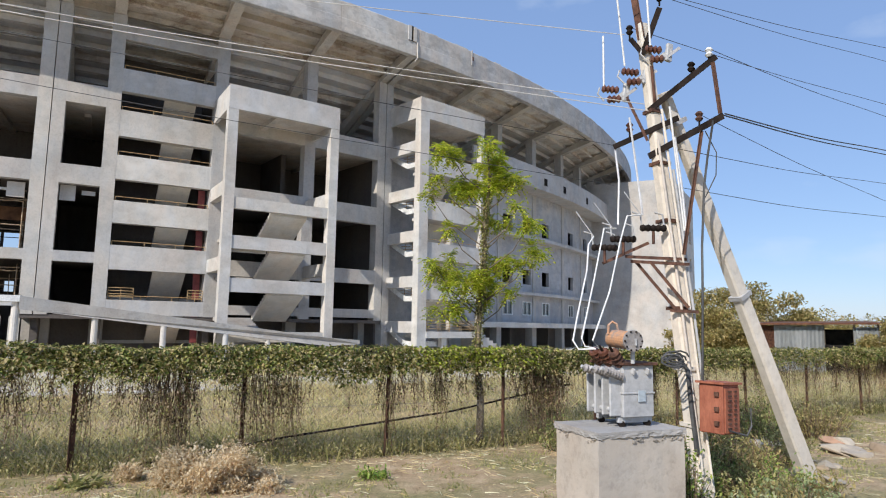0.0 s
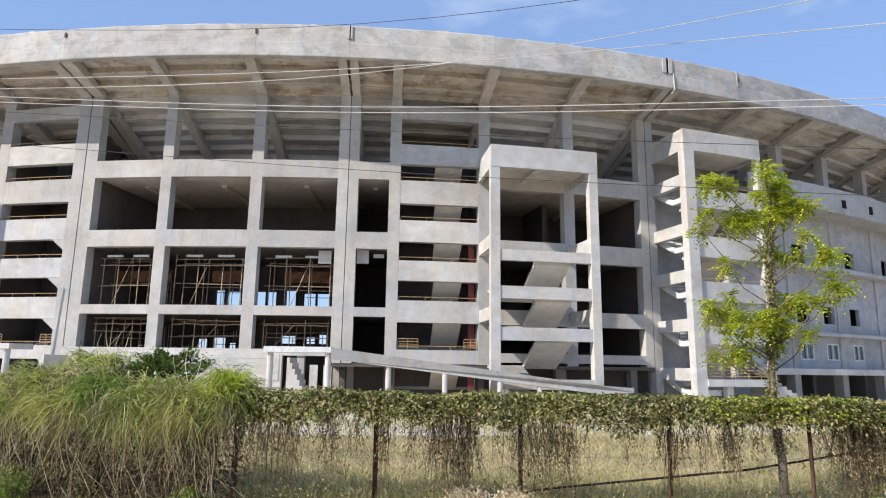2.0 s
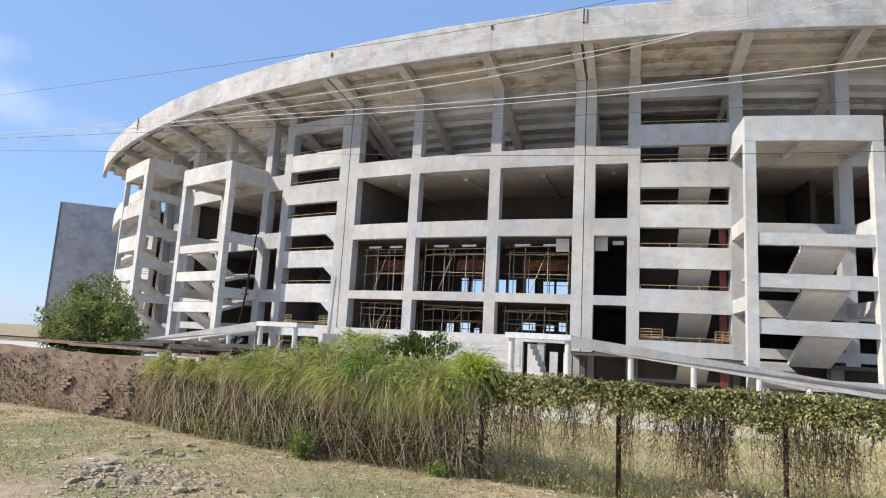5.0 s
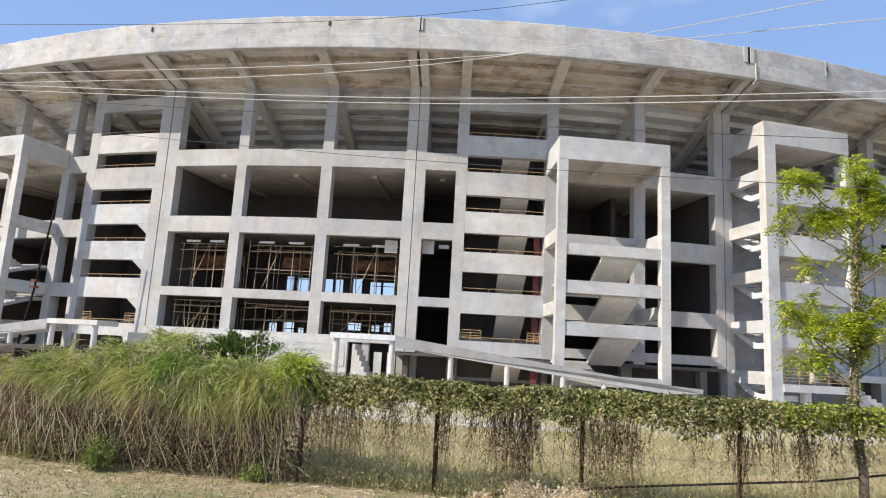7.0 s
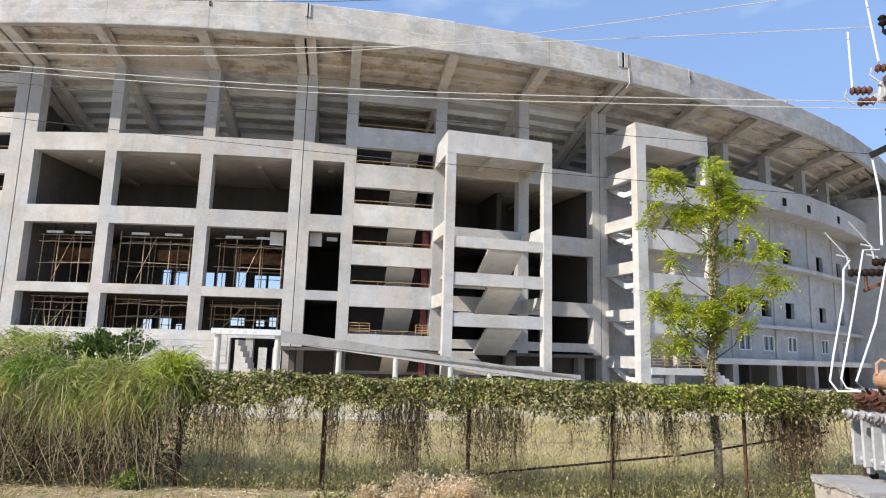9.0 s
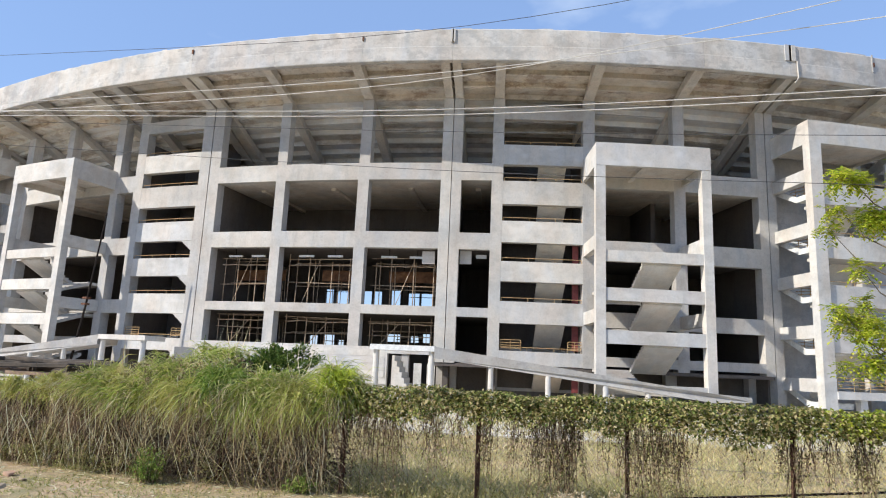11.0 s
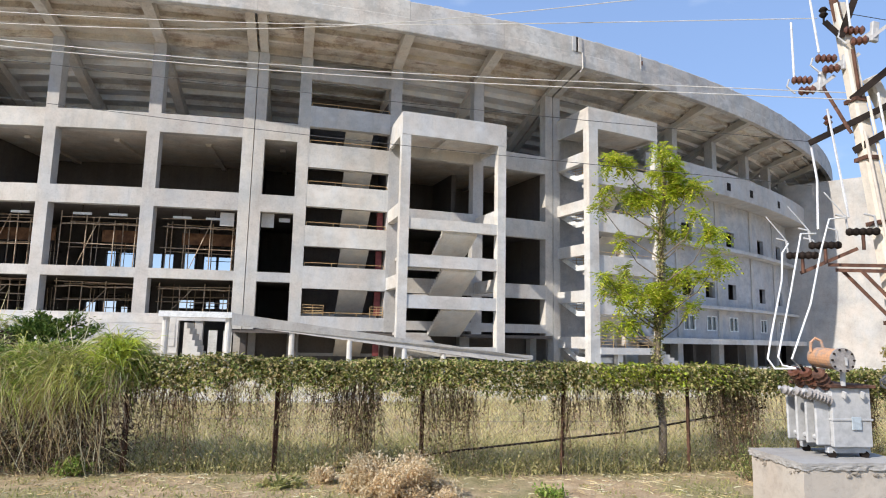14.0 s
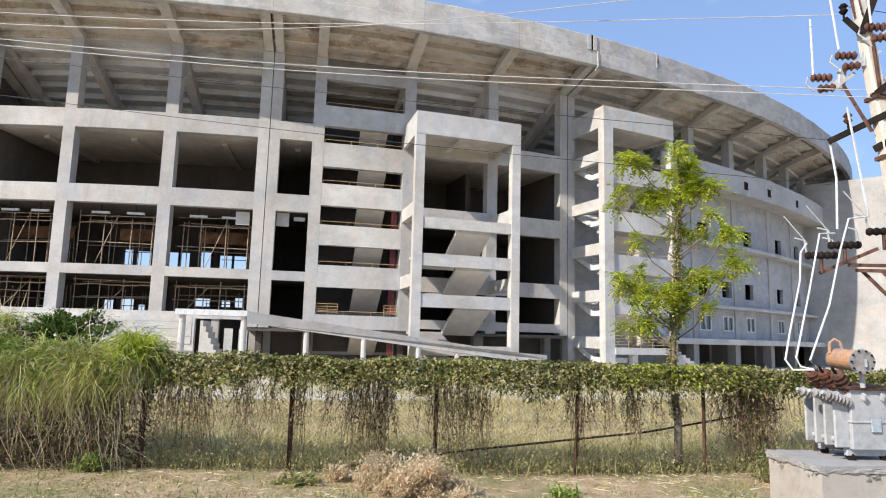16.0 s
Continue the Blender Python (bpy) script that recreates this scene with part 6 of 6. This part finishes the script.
BARK = plain("grey-brown bark", (0.10, 0.075, 0.05), (0.26, 0.21, 0.15), 9.0, 0.9, 0.0, (1, 1, 0.25), 0.6)


def young_tree():
    random.seed(31)
    x0, y0 = 0.72, 12.02
    th = thing("tree", "slender young tree with yellow-green feathery leaves and a creeper-clad trunk", "tree", at=(x0, y0, 0))
    spine = [Vector((x0 + dx, y0 + dy, z)) for dx, dy, z in ((0.0, 0, -0.05), (0.02, 0, 0.8), (-0.05, 0, 1.5), (-0.03, 0.02, 2.2), (0.04, 0, 2.9), (0.06, -0.02, 3.6), (0.08, 0, 4.3), (0.16, 0, 4.9), (0.12, 0, 5.55))]
    part("trunk", tube(bmesh.new(), spine, 0.075, 9, 0.02), BARK, th, "", True)
    def at(z):
        for a, b in zip(spine, spine[1:]):
            if a.z <= z <= b.z:
                return a.lerp(b, (z - a.z) / (b.z - a.z))
        return spine[-1]
    leaves, ivy = Soup(), Soup()
    # clumps of foliage: sideways from the trunk, height, half-width
    for side, z, wide in ((-0.64, 5.42, 0.26), (0.08, 5.62, 0.17), (0.18, 5.35, 0.33), (0.6, 5.05, 0.30), (-0.33, 4.86, 0.34), (-1.0, 4.67, 0.1), (-0.85, 5.0, 0.12), (0.14, 4.9, 0.26),
                          (0.45, 4.18, 0.17), (0.9, 4.12, 0.2), (0.08, 4.26, 0.2), (-0.6, 4.0, 0.11), (1.0, 3.62, 0.22), (0.37, 3.46, 0.24), (0.72, 3.38, 0.18), (-0.92, 3.38, 0.11), (-0.76, 3.19, 0.22),
                          (-0.58, 3.5, 0.1), (-0.29, 3.07, 0.38), (0.2, 3.07, 0.27), (0.57, 2.87, 0.15), (-0.49, 2.52, 0.22), (-0.82, 2.48, 0.1), (0.0, 2.72, 0.2), (-0.64, 2.83, 0.11), (0.68, 4.44, 0.1)):
        deep = random.uniform(-0.35, 0.35)
        a = at(max(2.1, z - 0.25 - 0.75 * abs(side)))
        b = Vector((x0 + side, y0 + deep, z))
        c = a.lerp(b, 0.5) + Vector((side * 0.14, 0, -0.05))
        part("limb", tube(bmesh.new(), [a, c, b], 0.015, 6, 0.004), BARK, th)
        for k in range(max(7, int(430 * wide * wide))):
            v = rvec().normalized() * wide * random.random() ** 0.5
            o = b + Vector((v.x, v.y * 0.8, v.z * 0.62))
            for _ in range(3):                         # compound leaves
                d = (rvec() + Vector((v.x, v.y, -0.1)) * 2.0).normalized()
                ln = random.uniform(0.14, 0.26)
                for j in range(5):
                    q = o + d * ln * (j + 1) / 5 + Vector((0, 0, -0.3 * ln * ((j + 1) / 5) ** 2))
                    w = d.cross(Vector((0, 0, 1)))
                    w = w.normalized() if w.length > 1e-3 else Vector((1, 0, 0))
                    for sgn in (-1, 1):
                        leaves.leaf(q, (w * sgn + d * 0.5 + Vector((0, 0, random.uniform(-0.6, 0.1)))).normalized(), Vector((0, 0, 1)), random.uniform(0.06, 0.1), random.uniform(0.03, 0.048))
    for _ in range(2600):                              # creeper on the trunk
        z = random.uniform(0.9, 4.6)
        p = at(z)
        r = random.uniform(0.03, 0.12) * (1.1 - z * 0.12)
        a = random.uniform(0, 6.28)
        ivy.leaf(p + Vector((math.cos(a) * r, math.sin(a) * r, 0)), (rvec() + Vector((math.cos(a), math.sin(a), -0.4))).normalized(), Vector((0, 0, 1)), random.uniform(0.035, 0.065), random.uniform(0.025, 0.04))
    leaves.make("crown", TREE_LEAF, th)
    ob = ivy.make("trunk_creeper", VINE, th)
    ob["kind"] = "stuff"


young_tree()


# ---- far trees, shed, rubble and weeds ----
def far_tree(x, y, w, h, m, seed, trunk=True, leaf=0.2, n=2600):
    """A spreading tree or big bush: forked trunk and a ragged crown of many clumps."""
    random.seed(seed)
    th = thing("tree", "bushy spreading tree with dry olive and ochre foliage" if m is not OLIVE else "dense olive bush standing beyond the fence", "tree", at=(x, y, 0))
    top = Vector((x, y, h * 0.45))
    part("trunk", tube(bmesh.new(), [(x, y, -0.1), (x + 0.1 * w * 0.2, y, h * 0.22), top], 0.05 * h * 0.5, 7, 0.02 * h), BARK, th)
    so = Soup()
    clumps = []
    for _ in range(60):
        a, q = random.uniform(0, 6.28), random.random() ** 0.5
        clumps.append(Vector((x + math.cos(a) * q * w * 0.5, y + math.sin(a) * q * w * 0.3, h * (0.12 + 0.80 * random.random() * (1 - 0.5 * q * q)))))
    for c in clumps[:9]:
        part("limb", tube(bmesh.new(), [top * 1.0 - Vector((0, 0, h * 0.15)), top.lerp(c, 0.5) + Vector((0, 0, -0.1)), c], 0.02 * h * 0.5, 5, 0.01), BARK, th)
    for c in clumps:
        r = random.uniform(0.08, 0.15) * w
        for _ in range(n // 28):
            d = rvec().normalized() * r * random.random() ** 0.4
            d.z *= 0.6
            so.leaf(c + d, rvec().normalized(), Vector((0, 0, 1)), leaf * random.uniform(0.6, 1.3), leaf * 0.55)
    so.make("crown", m, th)


FAR_LEAF = leafy("dry olive and ochre leaves", [(0.0, (0.28, 0.26, 0.09)), (0.4, (0.48, 0.39, 0.15)), (0.75, (0.66, 0.51, 0.23)), (1.0, (0.40, 0.42, 0.14))], 0.7, 0.5)
FAR_GREEN = leafy("dark green leaves", [(0.0, (0.09, 0.13, 0.035)), (0.6, (0.26, 0.30, 0.08)), (1.0, (0.44, 0.44, 0.15))], 0.6, 0.35)
far_tree(19.4, 40.5, 8.5, 5.8, FAR_LEAF, 41, n=9000, leaf=0.24)
far_tree(15.6, 36.0, 5.5, 3.9, FAR_LEAF, 42, n=6000)
far_tree(27.0, 48.0, 11.0, 3.7, FAR_LEAF, 43, n=6000, leaf=0.26)
far_tree(34.0, 52.0, 9.0, 3.6, FAR_LEAF, 44, n=5000, leaf=0.26)
far_tree(21.3, 30.0, 3.6, 2.9, FAR_LEAF, 45, n=5000)
far_tree(24.5, 33.0, 5.0, 3.3, FAR_LEAF, 46, n=5000)
far_tree(-24.2, 7.4, 4.2, 3.9, FAR_GREEN, 47, n=9000, leaf=0.14)
far_tree(-29.0, 8.6, 5.0, 4.6, FAR_GREEN, 48, n=7000, leaf=0.16)


def shed():
    th = thing("shed", "low tin-sheet shed with a sagging flat roof among the trees", "shed", at=(19.5, 33.5, 0))
    tin = plain("dull corrugated tin", (0.34, 0.36, 0.36), (0.55, 0.57, 0.56), 1.5, 0.55, 0.3, (1, 1, 0.2))
    dark = plain("sooty timber", (0.02, 0.018, 0.015), (0.06, 0.05, 0.04), 3.0, 0.9)
    o, u = Vector((17.0, 34.0, 0)), Vector((0.93, -0.35, 0)).normalized()
    n = Vector((u.y, -u.x, 0))
    x = 0.0
    for k, (w, m, z0, z1) in enumerate(((0.55, RUST, 0, 2.45), (0.8, tin, 0, 2.5), (0.75, tin, 0, 2.46), (0.75, tin, 0, 2.5), (1.3, dark, 0, 1.5), (0.5, tin, 0, 2.4), (0.6, tin, 0, 2.42))):
        bm = bmesh.new()
        cols = 8
        rows = [[bm.verts.new(o + u * (x + w * i / cols) + n * (0.02 * (i % 2)) + Vector((0, 0, z))) for i in range(cols + 1)] for z in (z0, z1)]
        for i in range(cols):
            bm.faces.new((rows[0][i], rows[0][i + 1], rows[1][i + 1], rows[1][i]))
        bmesh.ops.solidify(bm, geom=bm.faces, thickness=0.02)
        part("sheet", bm, m, th)
        x += w
    bm = bmesh.new()
    c = o + u * (x / 2) - n * 1.2 + Vector((0, 0, 2.62))
    block(bm, (x + 0.5, 3.2, 0.09), Matrix.Translation(c) @ pose(0, 0, 0, 2, -1.0, math.degrees(math.atan2(u.y, u.x))))
    part("roof_sheet", bm, RUST, th)
    for q in (0.0, 2.85, 4.2, x):
        part("post", tube(bmesh.new(), [o + u * q - n * 0.06, o + u * q - n * 0.06 + Vector((0, 0, 2.6))], 0.05, 6), BARK, th)
    bm = bmesh.new()
    block(bm, (x, 0.05, 2.3), Matrix.Translation(o + u * (x / 2) - n * 2.6 + Vector((0, 0, 1.15))) @ pose(0, 0, 0, 0, 0, math.degrees(math.atan2(u.y, u.x))))
    part("back_wall", bm, dark, th)


shed()

STONE = concrete("dusty broken rubble", (0.40, 0.32, 0.225), (0.23, 0.17, 0.11), 0.5, (0.48, 0.42, 0.33))

BRICKBAT = concrete("broken brick and mortar", (0.44, 0.28, 0.19), (0.27, 0.16, 0.11), 0.55, (0.50, 0.42, 0.33))


PALE_ROCK = concrete("bleached dusty slab rubble", (0.52, 0.46, 0.37), (0.46, 0.40, 0.32), 0.65, (0.60, 0.56, 0.48))


def stone(x, y, r, seed, flat=0.6):
    random.seed(seed)
    bm = bmesh.new()
    flat *= random.uniform(0.6, 1.15)
    long = random.uniform(0.9, 1.6)
    for _ in range(13):
        v = rvec()
        v = v.normalized() * random.uniform(0.75, 1.05) * r
        bm.verts.new((v.x * long, v.y * 0.9, v.z * flat))
    hull = bmesh.ops.convex_hull(bm, input=bm.verts)
    bmesh.ops.delete(bm, geom=[g for g in set(hull["geom_interior"] + hull["geom_unused"]) if isinstance(g, bmesh.types.BMVert)], context="VERTS")
    bmesh.ops.bevel(bm, geom=bm.edges, offset=r * 0.05, segments=1, affect="EDGES")
    bmesh.ops.transform(bm, matrix=pose(x, y, r * flat * 0.45 + ground_height(x, y), random.uniform(-12, 12), random.uniform(-12, 12), random.uniform(0, 360)), verts=bm.verts)
    ob = part("stone", bm, PALE_ROCK if x > 5 and seed % 3 else STONE if seed % 9 else BRICKBAT)
    tagged(ob, "broken lump of pale rubble lying on the earth", "stone", "rubble on the verge")


random.seed(77)
spots = [(-10.2 + random.gauss(0, 0.7), 3.75 + random.gauss(0, 0.4), random.uniform(0.04, 0.13)) for _ in range(40)]
spots += [(-12.6 + random.gauss(0, 0.9), 5.2 + random.gauss(0, 0.3), random.uniform(0.05, 0.14)) for _ in range(10)]
spots += [(-9.0 + random.gauss(0, 0.6), 4.6 + random.gauss(0, 0.25), random.uniform(0.04, 0.1)) for _ in range(8)]
spots += [(7.4 + random.gauss(0, 0.9), 12.2 + random.gauss(0, 0.6), random.uniform(0.12, 0.32)) for _ in range(16)]
spots += [(6.0 + random.gauss(0, 0.5), 10.0 + random.gauss(0, 0.5), random.uniform(0.08, 0.2)) for _ in range(8)]
for i, (x, y, r) in enumerate(spots):
    stone(x, y, r * (1.35 if x > 5 else 1.0), i + 1, 0.4 if x > 5 else 0.6)
CLOD = plain("crumbled dry earth", (0.34, 0.25, 0.16), (0.54, 0.43, 0.29), 6.0, 0.95)
random.seed(78)
clods = Soup()
for k in range(1000):
    if k < 450:
        x, y = -10.3 + random.gauss(0, 0.9), 3.9 + random.gauss(0, 0.5)
    else:
        x = random.uniform(-19, 2)
        p, d = along_fence(fence_at(x))
        off = 0.4 + 5.0 * random.random()
        x, y = p.x + d.y * off, p.y - d.x * off
        if noise.noise(Vector((x * 0.8, y * 0.8, 9))) < 0.05:
            continue
    r = random.uniform(0.012, 0.05) * (1.4 if k < 450 else 1.0)
    c = Vector((x, y, ground_height(x, y) + r * 0.2))
    i0 = len(clods.v)
    clods.v += [c + Vector((r * random.uniform(0.6, 1.4), 0, 0)), c + Vector((0, r * random.uniform(0.6, 1.4), 0)), c - Vector((r * random.uniform(0.6, 1.4), 0, 0)), c - Vector((0, r * random.uniform(0.6, 1.4), 0)), c + Vector((random.uniform(-0.3, 0.3) * r, random.uniform(-0.3, 0.3) * r, r * random.uniform(0.3, 0.6)))]
    clods.f += [(i0 + q, i0 + (q + 1) % 4, i0 + 4) for q in range(4)]
tagged(clods.make("earth_clods", CLOD), "crumbs and clods of dry earth strewn on the verge", "earth", kind="stuff")


GREYWEED = leafy("pale grey-green weed leaves", [(0.0, (0.20, 0.27, 0.12)), (0.5, (0.40, 0.48, 0.22)), (0.85, (0.56, 0.60, 0.34)), (1.0, (0.64, 0.58, 0.34))], 0.7, 0.45)


def weed(x, y, w, h, n, m, seed, label, name="weed", leaf=0.06):
    """A bushy weed: stems fanning out of one root, set with leaves."""
    random.seed(seed)
    th = thing(name, label, "weed", at=(x, y, 0))
    st, lv = Soup(), Soup()
    for _ in range(n):
        a = random.uniform(0, 6.28)
        q = random.random() ** 0.6
        base = Vector((x + math.cos(a) * q * w * 0.25, y + math.sin(a) * q * w * 0.2, 0))
        tip = Vector((x + math.cos(a) * q * w * 0.5, y + math.sin(a) * q * w * 0.4, h * random.uniform(0.4, 1.0) * (1 - 0.4 * q)))
        mid = base.lerp(tip, 0.5) + Vector((0, 0, 0.1 * h))
        st.blade(base, tip, 0.009, mid)
        for k in range(9):
            f = random.uniform(0.15, 1.0)
            lv.leaf(base.lerp(tip, f) + rvec(0.05), rvec().normalized(), Vector((0, 0, 1)), leaf * random.uniform(0.6, 1.4), leaf * 0.55)
    ob = st.make("stem_tuft", STRAW, th)
    ob["kind"] = "stuff"
    ob = lv.make("foliage", m, th)
    ob["kind"] = "stuff"


weed(-0.95, 9.45, 0.55, 0.16, 40, VINE_GREEN, 51, "low bright green weed on the bare earth")
weed(-4.75, 8.65, 0.7, 0.1, 16, OLIVE, 52, "wilted pale leafy scrap lying on the earth", leaf=0.13)
weed(-10.55, 7.05, 0.7, 0.75, 110, VINE_GREEN, 53, "fresh green shrub at the foot of the straw heap")
weed(-8.0, 8.2, 0.6, 0.4, 60, VINE_GREEN, 54, "small green weed at the foot of the fence")
for i, (x, y, w, h, m) in enumerate(((3.35, 8.4, 1.2, 0.75, VINE_GREEN), (3.9, 8.2, 1.3, 0.85, OLIVE), (4.4, 8.6, 1.2, 0.65, VINE_GREEN), (2.85, 7.7, 0.8, 0.95, VINE_GREEN), (3.6, 9.3, 1.6, 1.1, FAR_GREEN), (4.6, 9.9, 1.5, 0.8, FAR_LEAF), (3.1, 7.2, 0.7, 0.5, OLIVE), (3.7, 7.4, 0.9, 0.5, VINE_GREEN),
                                     (5.6, 10.9, 1.6, 0.8, OLIVE), (4.4, 11.3, 1.8, 1.1, FAR_LEAF), (7.0, 14.2, 2.0, 1.2, FAR_GREEN), (8.6, 14.6, 1.8, 0.9, OLIVE), (2.2, 11.6, 1.2, 0.8, FAR_GREEN), (5.6, 13.0, 1.8, 1.2, OLIVE), (2.6, 6.9, 0.3, 1.45, VINE_GREEN),
                                     (3.0, 6.6, 0.9, 0.55, GREYWEED), (3.45, 7.0, 1.1, 0.7, GREYWEED), (3.9, 7.5, 1.1, 0.75, FAR_LEAF), (4.3, 7.9, 1.0, 0.6, GREYWEED), (4.9, 8.6, 0.9, 0.5, FAR_LEAF), (4.1, 9.4, 1.0, 1.0, FAR_LEAF), (6.3, 12.6, 1.4, 0.9, FAR_GREEN), (7.8, 13.6, 1.6, 1.1, FAR_LEAF))):
    weed(x, y, w, h, int(90 * w), m, 60 + i, "tangled weeds and grass growing round the poles" if y < 10.5 else "dry weeds grown thick before the fence")
